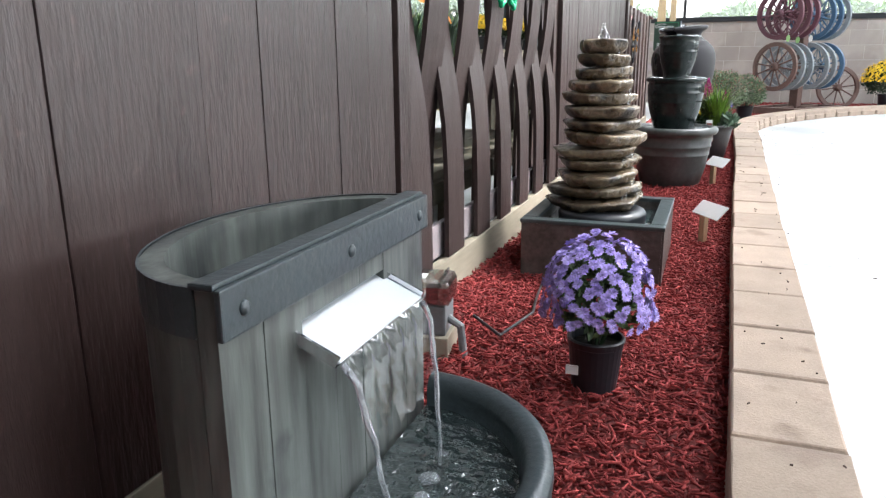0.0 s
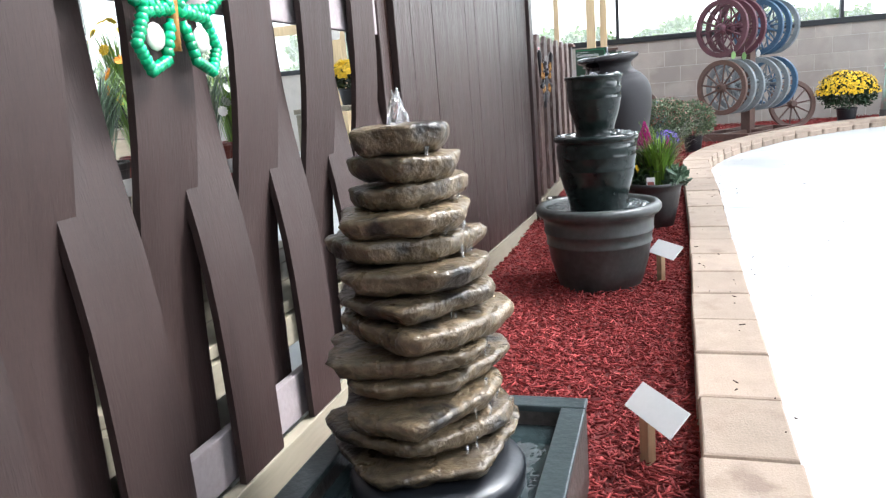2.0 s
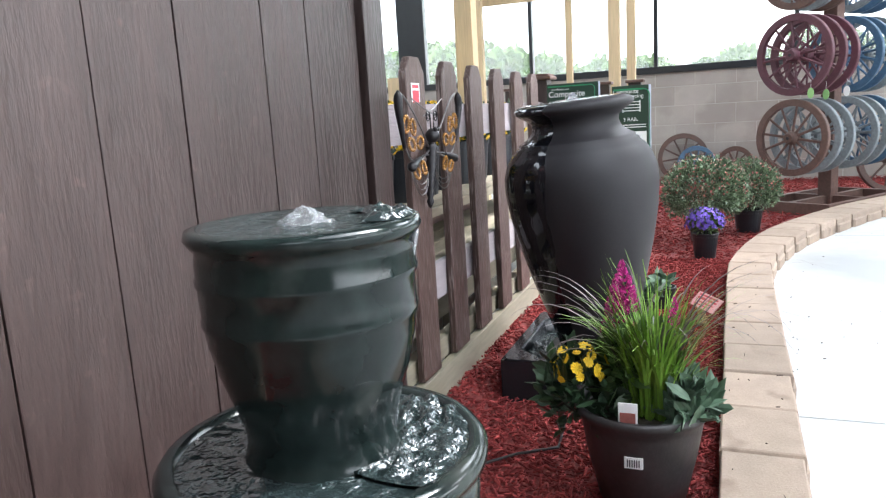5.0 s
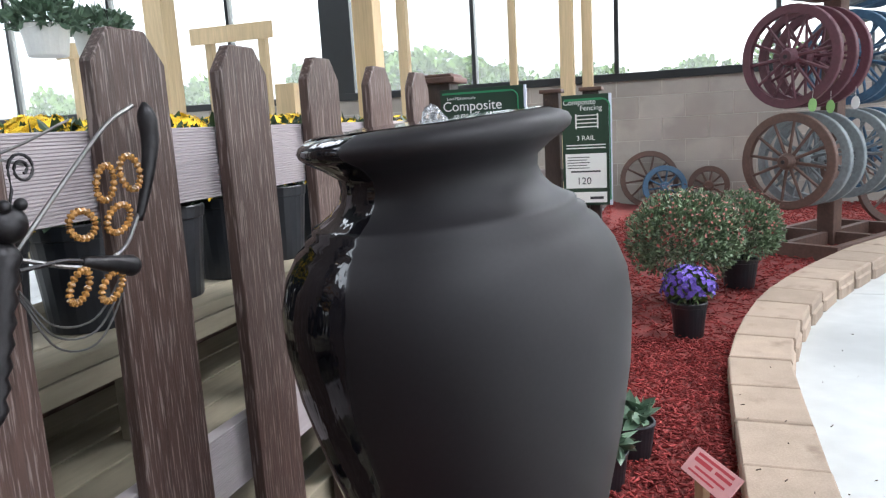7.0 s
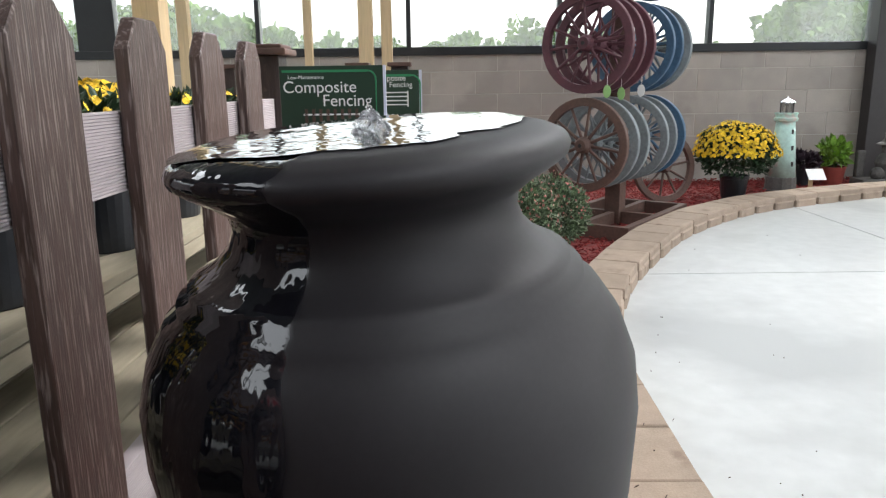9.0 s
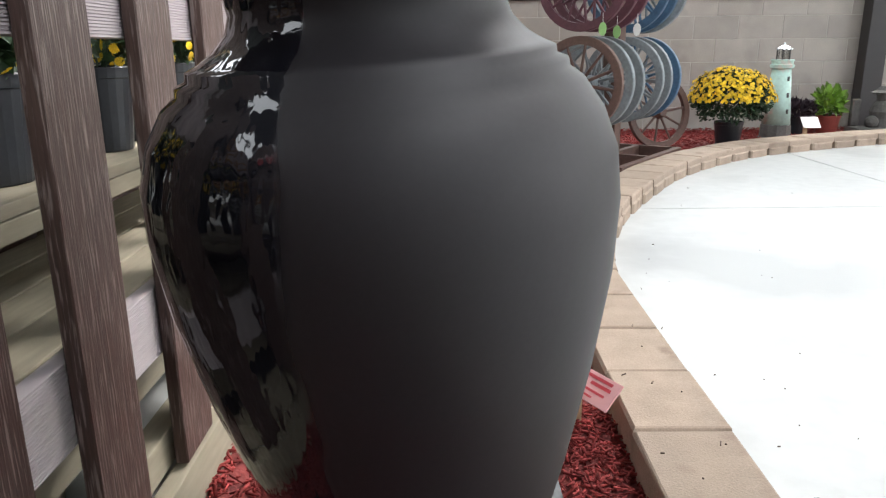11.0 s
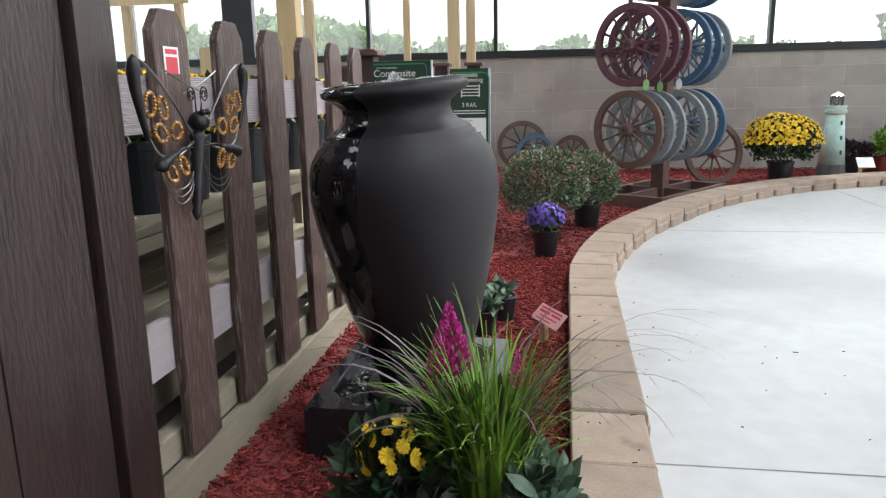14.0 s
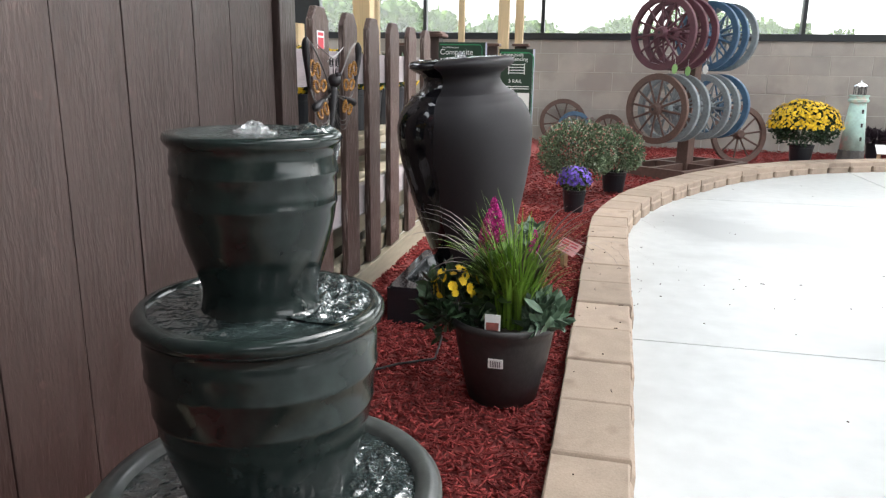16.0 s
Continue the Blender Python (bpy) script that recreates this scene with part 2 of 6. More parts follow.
M_LIMETAG = material("lime_tag", (0.30, 0.55, 0.20), 0.5, vary=0.1, bump=0.0)
M_AQUA = material("pale_aqua_glaze", (0.42, 0.60, 0.54), 0.45, vary=0.2, scale=9, fine=30, bump=0.1, blotch=((0.60, 0.50, 0.46), 6, 0.56))
M_STATUE = material("grey_cast_stone", (0.09, 0.085, 0.08), 0.8, vary=0.4, scale=14, bump=0.4)
M_BARK = material("tree_bark", (0.08, 0.06, 0.045), 0.9, vary=0.3, bump=0.4)
M_TREELEAF = material("tree_leaf", (0.10, 0.165, 0.045), 0.8, vary=0.3, scale=0.6, bump=0.0, by_island=0.2, spec=0.1)
M_GRASSLAND = material("far_grass", (0.10, 0.13, 0.06), 0.9, vary=0.3, scale=0.2, bump=0.2)
M_LITTER = material("dark_brown_fleck", (0.09, 0.06, 0.045), 0.9, vary=0.4, bump=0.1)
M_CABLE = material("black_cable", (0.012, 0.012, 0.012), 0.5, vary=0.2, bump=0.0)
M_GREYBOX = material("grey_outlet_plastic", (0.17, 0.18, 0.185), 0.5, vary=0.2, bump=0.1)
M_BLUEEDGE = material("pale_blue_edge", (0.6, 0.63, 0.75), 0.5, vary=0.1, bump=0.0)
M_CHROME = material("polished_steel", (0.75, 0.76, 0.78), 0.15, metal=1.0, vary=0.1, bump=0.0)


def water_material(name, base, relief, scale, deep=0.01):
    m = plain_node(name, base, 0.03, Specular_IOR_Level=1.0)
    n, l = m.node_tree.nodes, m.node_tree.links
    tc, tex, bp = n.new("ShaderNodeTexCoord"), n.new("ShaderNodeTexNoise"), n.new("ShaderNodeBump")
    tex.inputs["Scale"].default_value, tex.inputs["Detail"].default_value = scale, 3
    bp.inputs["Strength"].default_value, bp.inputs["Distance"].default_value = relief, deep
    l.new(tc.outputs["Object"], tex.inputs["Vector"])
    l.new(tex.outputs["Fac"], bp.inputs["Height"])
    l.new(bp.outputs[0], m.node_tree.nodes["Principled BSDF"].inputs["Normal"])
    return m


M_WATER = water_material("rippled_water", (0.02, 0.03, 0.03), 1.0, 25, 0.022)
M_FILM = water_material("still_water_film", (0.02, 0.022, 0.024), 0.3, 17)
M_CALM = water_material("calm_water", (0.03, 0.045, 0.047), 0.25, 16)
# pale base colour paints the sky's reflection on the spillway sheet
M_GLAREFILM = water_material("sky_glare_water_film", (0.55, 0.58, 0.6), 0.15, 20)
M_SPRAY = plain_node("falling_water", (0.95, 0.97, 1.0), 0.06, Transmission_Weight=0.85, IOR=1.33)


def clear(name, tint, gloss):
    m = bpy.data.materials.new(name)
    m.use_nodes = True
    n, l = m.node_tree.nodes, m.node_tree.links
    n.remove(n["Principled BSDF"])
    tr, gl, mx = n.new("ShaderNodeBsdfTransparent"), n.new("ShaderNodeBsdfGlossy"), n.new("ShaderNodeMixShader")
    tr.inputs["Color"].default_value = (*tint, 1)
    gl.inputs["Roughness"].default_value = 0.03
    mx.inputs[0].default_value = gloss
    l.new(tr.outputs[0], mx.inputs[1])
    l.new(gl.outputs[0], mx.inputs[2])
    l.new(mx.outputs[0], n["Material Output"].inputs["Surface"])
    return m


M_GLASS = clear("window_glass", (0.97, 0.99, 0.98), 0.02)
# a translucent share whitens the panes, imitating glare and haze over the view
hazed = M_GLASS.node_tree
film, veil = hazed.nodes.new("ShaderNodeBsdfTranslucent"), hazed.nodes.new("ShaderNodeMixShader")
film.inputs["Color"].default_value, veil.inputs[0].default_value = (0.9, 0.93, 0.93, 1), 0.08
hazed.links.new(next(x for x in hazed.nodes if x.type == "MIX_SHADER" and x is not veil).outputs[0], veil.inputs[1])
hazed.links.new(film.outputs[0], veil.inputs[2])
hazed.links.new(veil.outputs[0], hazed.nodes["Material Output"].inputs["Surface"])
M_SHEET = clear("thin_water_sheet", (0.93, 0.96, 0.97), 0.16)
M_CLEARCOVER = clear("clear_plastic", (0.88, 0.9, 0.9), 0.42)


def urn_material():
    """Matt charcoal glaze, with a wet, glossy side down which water runs."""
    m = material("charcoal_urn_glaze", (0.0135, 0.0115, 0.0138), 0.54, vary=0.22, scale=3, fine=120, bump=0.06, spec=0.46, rough_vary=0.06)
    n, l = m.node_tree.nodes, m.node_tree.links
    b = n["Principled BSDF"]
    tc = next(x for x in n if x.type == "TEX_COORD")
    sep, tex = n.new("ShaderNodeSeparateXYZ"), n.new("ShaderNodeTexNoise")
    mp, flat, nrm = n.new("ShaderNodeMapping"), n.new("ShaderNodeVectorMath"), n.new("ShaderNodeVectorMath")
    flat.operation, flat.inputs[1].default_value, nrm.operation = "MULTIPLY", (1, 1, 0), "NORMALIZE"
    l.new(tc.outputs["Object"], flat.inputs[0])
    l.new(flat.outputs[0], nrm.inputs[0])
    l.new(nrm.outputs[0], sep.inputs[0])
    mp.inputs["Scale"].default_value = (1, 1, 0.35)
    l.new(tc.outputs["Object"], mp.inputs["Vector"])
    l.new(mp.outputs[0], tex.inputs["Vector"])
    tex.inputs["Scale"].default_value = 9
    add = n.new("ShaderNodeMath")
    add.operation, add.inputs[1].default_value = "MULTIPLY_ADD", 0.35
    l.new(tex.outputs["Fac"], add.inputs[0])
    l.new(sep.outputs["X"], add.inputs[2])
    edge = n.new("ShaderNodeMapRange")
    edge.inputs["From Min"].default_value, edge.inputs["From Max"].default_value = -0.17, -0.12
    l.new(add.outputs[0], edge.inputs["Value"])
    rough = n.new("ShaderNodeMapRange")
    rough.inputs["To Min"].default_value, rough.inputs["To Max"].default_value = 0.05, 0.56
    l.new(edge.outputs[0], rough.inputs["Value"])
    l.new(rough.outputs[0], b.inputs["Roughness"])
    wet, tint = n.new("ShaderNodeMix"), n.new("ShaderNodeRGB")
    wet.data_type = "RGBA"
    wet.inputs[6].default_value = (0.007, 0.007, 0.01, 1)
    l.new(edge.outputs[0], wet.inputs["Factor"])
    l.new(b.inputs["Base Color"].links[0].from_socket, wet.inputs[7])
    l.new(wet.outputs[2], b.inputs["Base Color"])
    rip, inv, bp = n.new("ShaderNodeTexNoise"), n.new("ShaderNodeMath"), n.new("ShaderNodeBump")
    rip.inputs["Scale"].default_value, rip.inputs["Detail"].default_value = 15, 3
    l.new(mp.outputs[0], rip.inputs["Vector"])
    inv.operation, inv.inputs[0].default_value = "SUBTRACT", 1.0
    l.new(edge.outputs[0], inv.inputs[1])
    st = n.new("ShaderNodeMath")
    st.operation, st.inputs[1].default_value = "MULTIPLY", 0.5
    l.new(inv.outputs[0], st.inputs[0])
    l.new(st.outputs[0], bp.inputs["Strength"])
    bp.inputs["Distance"].default_value = 0.012
    l.new(rip.outputs["Fac"], bp.inputs["Height"])
    l.new(bp.outputs[0], b.inputs["Normal"])
    return m


def tray_material():
    """Grey resin, soaked dark and glossy where the urn's water runs over it."""
    m = material("grey_resin_tray", (0.12, 0.122, 0.125), 0.5, vary=0.3, scale=9, fine=60, bump=0.15)
    n, l = m.node_tree.nodes, m.node_tree.links
    b = n["Principled BSDF"]
    tc = next(x for x in n if x.type == "TEX_COORD")
    sep, tex, add, edge, mul, rough = (n.new("ShaderNode" + k) for k in ("SeparateXYZ", "TexNoise", "Math", "MapRange", "Mix", "MapRange"))
    l.new(tc.outputs["Object"], sep.inputs[0])
    l.new(tc.outputs["Object"], tex.inputs["Vector"])
    tex.inputs["Scale"].default_value = 6
    add.operation, add.inputs[1].default_value = "MULTIPLY_ADD", 0.3
    l.new(tex.outputs["Fac"], add.inputs[0])
    l.new(sep.outputs["X"], add.inputs[2])
    edge.inputs["From Min"].default_value, edge.inputs["From Max"].default_value = 0.18, 0.24
    l.new(add.outputs[0], edge.inputs["Value"])
    mul.data_type = "RGBA"
    mul.inputs[6].default_value = (0.013, 0.015, 0.018, 1)
    l.new(edge.outputs[0], mul.inputs["Factor"])
    l.new(b.inputs["Base Color"].links[0].from_socket, mul.inputs[7])
    l.new(mul.outputs[2], b.inputs["Base Color"])
    rough.inputs["To Min"].default_value, rough.inputs["To Max"].default_value = 0.07, 0.5
    l.new(edge.outputs[0], rough.inputs["Value"])
    l.new(rough.outputs[0], b.inputs["Roughness"])
    return m


M_TRAY = tray_material()
M_URN = urn_material()


# ---- mesh helpers ----
def mesh_of(bm, material_, smooth=False):
    me = bpy.data.meshes.new("mesh")
    bm.to_mesh(me)
    bm.free()
    me.materials.append(material_)
    if smooth:
        for p in me.polygons:
            p.use_smooth = True
    return me


def part(name, bm, material_, parent=None, label="", smooth=False):
    ob = new(name, mesh_of(bm, material_, smooth))
    if parent:
        ob.parent = parent
    return tagged(ob, label)


def thing(name, x, y, z, label, category, group="", kind="", turn=0.0):
    ob = new(name)
    ob.empty_display_size = 0.1
    ob.matrix_world = pose(x, y, z, 0, 0, turn)
    return tagged(ob, label, category, group, kind)


def raw(name, verts, faces, material_, parent=None, label="", smooth=False):
    me = bpy.data.meshes.new("mesh")
    me.from_pydata([tuple(v) for v in verts], [], faces)
    me.materials.append(material_)
    if smooth:
        for p in me.polygons:
            p.use_smooth = True
    ob = new(name, me)
    if parent:
        ob.parent = parent
    return tagged(ob, label)


def box(x0, y0, z0, x1, y1, z1, bevel=0.0, bm=None):
    b2 = bmesh.new()
    bmesh.ops.create_cube(b2, size=1.0, matrix=Matrix.Translation(((x0 + x1) / 2, (y0 + y1) / 2, (z0 + z1) / 2)) @ Matrix.Diagonal((abs(x1 - x0), abs(y1 - y0), abs(z1 - z0), 1)))
    if bevel:
        bmesh.ops.bevel(b2, geom=b2.edges[:], offset=bevel, segments=2, affect="EDGES", profile=0.6)
    return join(bm, b2)


def join(bm, other):
    if bm is None:
        return other
    me = bpy.data.meshes.new("tmp")
    other.to_mesh(me)
    other.free()
    bm.from_mesh(me)
    bpy.data.meshes.remove(me)
    return bm


def lathe(profile, segs=40, bm=None, cap_bottom=True, cap_top=False):
    """Turns (radius, height) pairs about z."""
    bm = bm or bmesh.new()
    rings = []
    for r, z in profile:
        rings.append([bm.verts.new((r * math.cos(2 * math.pi * i / segs), r * math.sin(2 * math.pi * i / segs), z)) for i in range(segs)])
    for a, b in zip(rings, rings[1:]):
        for i in range(segs):
            bm.faces.new((a[i], a[(i + 1) % segs], b[(i + 1) % segs], b[i]))
    if cap_bottom:
        bm.faces.new(rings[0][::-1])
    if cap_top:
        bm.faces.new(rings[-1])
    return bm


def tube(points, radius, segs=6, bm=None, closed=False, taper=1.0):
    """A round bar along points."""
    bm = bm or bmesh.new()
    pts = [Vector(p) for p in points]
    n = len(pts)
    rings = []
    for i, p in enumerate(pts):
        d = (pts[(i + 1) % n] - pts[i - 1]) if closed else (pts[min(i + 1, n - 1)] - pts[max(i - 1, 0)])
        q = d.to_track_quat("Z", "Y")
        r = radius * (1 + (taper - 1) * i / max(1, n - 1))
        rings.append([bm.verts.new(p + q @ Vector((r * math.cos(2 * math.pi * k / segs), r * math.sin(2 * math.pi * k / segs), 0))) for k in range(segs)])
    pairs = list(zip(rings, rings[1:])) + ([(rings[-1], rings[0])] if closed else [])
    for a, b in pairs:
        for k in range(segs):
            bm.faces.new((a[k], a[(k + 1) % segs], b[(k + 1) % segs], b[k]))
    if not closed:
        bm.faces.new(rings[0][::-1])
        bm.faces.new(rings[-1])
    return bm


def ball(x, y, z, r, bm=None, sub=2, squash=(1, 1, 1)):
    bm = bm or bmesh.new()
    bmesh.ops.create_icosphere(bm, subdivisions=sub, radius=r, matrix=Matrix.Translation((x, y, z)) @ Matrix.Diagonal((*squash, 1)))
    return bm


def splash(x, y, z, r, h, seed):
    """A lump of water thrown up over a spout."""
    bm = bmesh.new()
    bmesh.ops.create_icosphere(bm, subdivisions=4, radius=1.0)
    for v in bm.verts:
        d = v.co.copy()
        k = 1 + 0.45 * noise.noise(d * 1.8 + Vector((seed, 0, 0))) + 0.22 * noise.noise(d * 5 + Vector((0, seed, 0)))
        flare = 1.0 - 0.45 * max(0.0, d.z) + 0.35 * max(0.0, -d.z)
        v.co = Vector((x + d.x * r * k * flare, y + d.y * r * k * flare, z + max(-0.25, d.z) * h * k))
    return bm


def words(name, text, size, m, material_, parent=None, align="LEFT"):
    cu = bpy.data.curves.new("text", "FONT")
    cu.body, cu.size, cu.align_x, cu.extrude = text, size, align, 0.0008
    tmp = bpy.data.objects.new("tmp", cu)
    scene.collection.objects.link(tmp)
    me = bpy.data.meshes.new_from_object(tmp.evaluated_get(bpy.context.evaluated_depsgraph_get()))
    bpy.data.objects.remove(tmp)
    me.materials.clear()
    me.materials.append(material_)
    ob = new(name, me)
    if parent:
        ob.parent = parent
    ob.matrix_local = m
    return ob


# ---- the setting ----
MULCH, KERB_TOP, WALL_Y, FENCE = 0.03, 0.125, 16.4, -0.79
EAST, WEST, SOUTH = 14.0, -13.0, -7.0
WOVEN = -0.915


def fence_x(y):
    """The fence stands farther back along the bed's first half."""
    return np.interp(y, [4.6, 6.95], [WOVEN, -0.805])



def curve_points(pts, step):
    """Points at even steps along a smooth curve through pts."""
    p = [Vector((*q, 0)) for q in pts]
    p = [p[0] * 2 - p[1]] + p + [p[-1] * 2 - p[-2]]
    dense = []
    for a, b, c, d in zip(p, p[1:], p[2:], p[3:]):
        for i in range(24):
            t = i / 24
            dense.append(0.5 * (2 * b + (c - a) * t + (2 * a - 5 * b + 4 * c - d) * t * t + (3 * b - a - 3 * c + d) * t ** 3))
    dense.append(p[-2])
    out, need, acc = [dense[0]], step, 0.0
    for a, b in zip(dense, dense[1:]):
        seg = (b - a).length
        while seg and acc + seg >= need:
            out.append(a.lerp(b, (need - acc) / seg))
            need += step
        acc += seg
    return out


KERB_LINE = [(0.034, -1.645), (0.09, 1.44), (0.15, 4.4), (0.205, 6.6), (0.25, 9.4), (0.29, 10.15), (0.476, 11.02), (0.793, 11.83), (1.41, 12.95), (2.15, 13.83), (2.94, 14.45), (4.17, 15.05), (4.95, 15.3), (6.4, 15.6), (8.0, 15.75)]
kerb_pts = curve_points(KERB_LINE, 0.352)
KY = np.array([p.y for p in kerb_pts])
KX = np.array([p.x for p in kerb_pts])


def bed_edge(y):
    return float(np.interp(y, KY, KX)) if y < KY[-1] else 9.0


def bank(x, y):
    """The mulch lies banked up against the fence and sinks between the two fountains."""
    sunk = np.clip((y - 2.3) / 0.5, 0, 1) * np.clip((6.75 - y) / 0.5, 0, 1) * np.clip((np.interp(y, KY, KX) - x) / 0.14, 0, 1)
    high = np.interp(y, [4.6, 6.5], [0.03, 0.075])
    return high * np.clip((fence_x(y) + 0.165 - x) / 0.14, 0, 1) - 0.04 * sunk


# floor of concrete slabs with sawn joints
floor = thing("floor", 0, 0, 0, "pale smooth concrete floor with sawn joints", "floor", kind="structure")
part("joint_bed", box(WEST, SOUTH, -0.12, EAST, WALL_Y, -0.075), M_JOINT, floor)
slab_y = [SOUTH, -0.6, 3.5, 7.75, 11.72, WALL_Y]
slab_x = [WEST, -9, -5, -0.9, 3.3, 7.4, EAST]
for a, b in zip(slab_y, slab_y[1:]):
    for c, d in zip(slab_x, slab_x[1:]):
        if c == -0.9 and b < 8:
            c = 0.25
        part("slab", box(c + 0.005, a + 0.005, -0.1, d - 0.005, b - 0.005, 0.0), M_CONCRETE, floor)

# mulch bed: soil sheet and loose chips
rows_y = np.arange(-1.6, WALL_Y - 0.02, 0.12)
verts, faces, W = [], [], 18
for y in rows_y:
    x1 = bed_edge(y) + 0.03
    for i in range(W):
        x0 = fence_x(y) - 0.01
        x = x0 + (x1 - x0) * i / (W - 1)
        verts.append((x, y, MULCH + bank(x, y) - 0.012 + 0.012 * noise.noise((x * 3, y * 3, 0)) + 0.006 * noise.noise((x * 14, y * 14, 5))))
for r in range(len(rows_y) - 1):
    for i in range(W - 1):
        a = r * W + i
        faces.append((a, a + 1, a + W + 1, a + W))
raw("mulch_bed", verts, faces, M_EARTH, smooth=True)
tagged(bpy.data.objects["mulch_bed"], "bed of dark red soil under shredded mulch", "mulch bed", kind="structure")

rng = np.random.default_rng(4)


def chips(name, y0, y1, count, size, label):
    ys = rng.uniform(y0, y1, count)
    edge = np.array([bed_edge(v) for v in ys])
    top = edge.max()
    xs = rng.uniform(WOVEN + 0.01, top, count)
    keep = (xs < edge + 0.005) & (xs > fence_x(ys) + 0.012)
    xs, ys = xs[keep], ys[keep]
    n = len(xs)
    L = rng.uniform(0.35, 1.0, n) ** 1.5 * size
    Wd = rng.uniform(0.006, 0.014, n) * (size / 0.06) ** 0.5
    T = rng.uniform(0.002, 0.006, n)
    yaw, pit = rng.uniform(0, 2 * np.pi, n), rng.normal(0, 0.3, n)
    roll = rng.normal(0, 0.6, n)
    z = MULCH + bank(xs, ys) + rng.uniform(-0.006, 0.012, n)
    base = np.array([(-1, -0.8, -1), (1, -0.35, -1), (1, 0.35, -1), (-1, 1, -1), (-1, -0.6, 1), (1, -0.2, 1), (1, 0.2, 1), (-1, 0.8, 1)], float)
    P = base[None] * np.stack([L / 2, Wd / 2, T / 2], 1)[:, None]
    P = P * (1 + rng.uniform(-0.25, 0.25, (n, 8, 1)))
    cr, sr = np.cos(roll)[:, None], np.sin(roll)[:, None]
    y2, z2 = P[..., 1] * cr - P[..., 2] * sr, P[..., 1] * sr + P[..., 2] * cr
    cp, sp = np.cos(pit)[:, None], np.sin(pit)[:, None]
    x3, z3 = P[..., 0] * cp + z2 * sp, -P[..., 0] * sp + z2 * cp
    cy, sy = np.cos(yaw)[:, None], np.sin(yaw)[:, None]
    V = np.stack([x3 * cy - y2 * sy + xs[:, None], x3 * sy + y2 * cy + ys[:, None], z3 + z[:, None]], -1).reshape(-1, 3)
    F = np.array([(0, 3, 2, 1), (4, 5, 6, 7), (0, 1, 5, 4), (1, 2, 6, 5), (2, 3, 7, 6), (3, 0, 4, 7)])
    F = (F[None] + (np.arange(n) * 8)[:, None, None]).reshape(-1, 4)
    me = bpy.data.meshes.new("mesh")
    me.vertices.add(len(V))
    me.vertices.foreach_set("co", V.ravel())
    me.loops.add(F.size)
    me.loops.foreach_set("vertex_index", F.ravel())
    me.polygons.add(len(F))
    me.polygons.foreach_set("loop_start", np.arange(0, F.size, 4))
    me.update(calc_edges=True)
    me.materials.append(M_CHIP)
    tagged(new(name, me), label, "mulch", kind="stuff")


chips("mulch", -0.6, 5.0, 38000, 0.047, "shredded wood mulch dyed dark red, covering the bed")
chips("mulch", 5.0, 10.5, 36000, 0.047, "shredded wood mulch dyed dark red, covering the bed")
chips("mulch", 10.5, WALL_Y - 0.05, 45000, 0.07, "shredded wood mulch dyed dark red, covering the bed")

# kerb of tan concrete blocks
kerb = thing("kerb", 0, 0, 0, "low edging of tan split-faced concrete blocks round the bed", "kerb", kind="structure")
for i in range(len(kerb_pts) - 1):
    a, b = kerb_pts[i], kerb_pts[i + 1]
    prev, nxt = kerb_pts[max(0, i - 1)], kerb_pts[min(len(kerb_pts) - 1, i + 2)]
    wide = 0.228 + 0.028 * min(1, max(0, (a.y - 6.5) / 1.5)) + 0.06 * min(1, max(0, (a.y - 9.9) / 2.2))

    def right(p, q):
        d = (q - p).normalized()
        return Vector((d.y, -d.x, 0))
    na, nb = right(prev, b), right(a, nxt)
    along = (b - a).normalized()
    gap = 0.0018
    rnd = random.Random(i)
    j = [rnd.uniform(-0.004, 0.004) for _ in range(4)]
    ai, bi = a + along * gap + na * j[0], b - along * gap + nb * j[0]
    ao, bo = a + na * (wide + j[1]) + along * gap, b + nb * (wide + j[1]) - along * gap
    mid = ai.lerp(bo, 0.5)
    bm = bmesh.new()
    notch = 0.02 if a.y > 9.5 else 0.01
    lo = [ai, ao + along * notch, ao + along * (notch + 0.02) + na * 0.012, bo - along * (notch + 0.02) + nb * 0.012, bo - along * notch, bi]
    hi = [ai, ao, ao + along * 0.03, bo - along * 0.03, bo, bi]
    h = KERB_TOP + j[2] * 0.7
    levels = [(lo, -0.01, 0.0), (lo, 0.062, 0.0), (hi, 0.074, 0.0), (hi, h - 0.012, 0.0), (hi, h - 0.003, 0.006), (hi, h, 0.013)]
    rings = []
    for pts, z, inset in levels:
        rings.append([bm.verts.new((p + (mid - p).normalized() * inset + Vector((rnd.uniform(-1, 1), rnd.uniform(-1, 1), 0)) * 0.0015) + Vector((0, 0, z))) for p in pts])
    for r0, r1 in zip(rings, rings[1:]):
        for k in range(6):
            bm.faces.new((r0[k], r0[(k + 1) % 6], r1[(k + 1) % 6], r1[k]))
    bm.faces.new(rings[0][::-1])
    bm.faces.new(rings[-1])
    bmesh.ops.recalc_face_normals(bm, faces=bm.faces[:])
    part("kerb_block", bm, M_KERB, kerb)

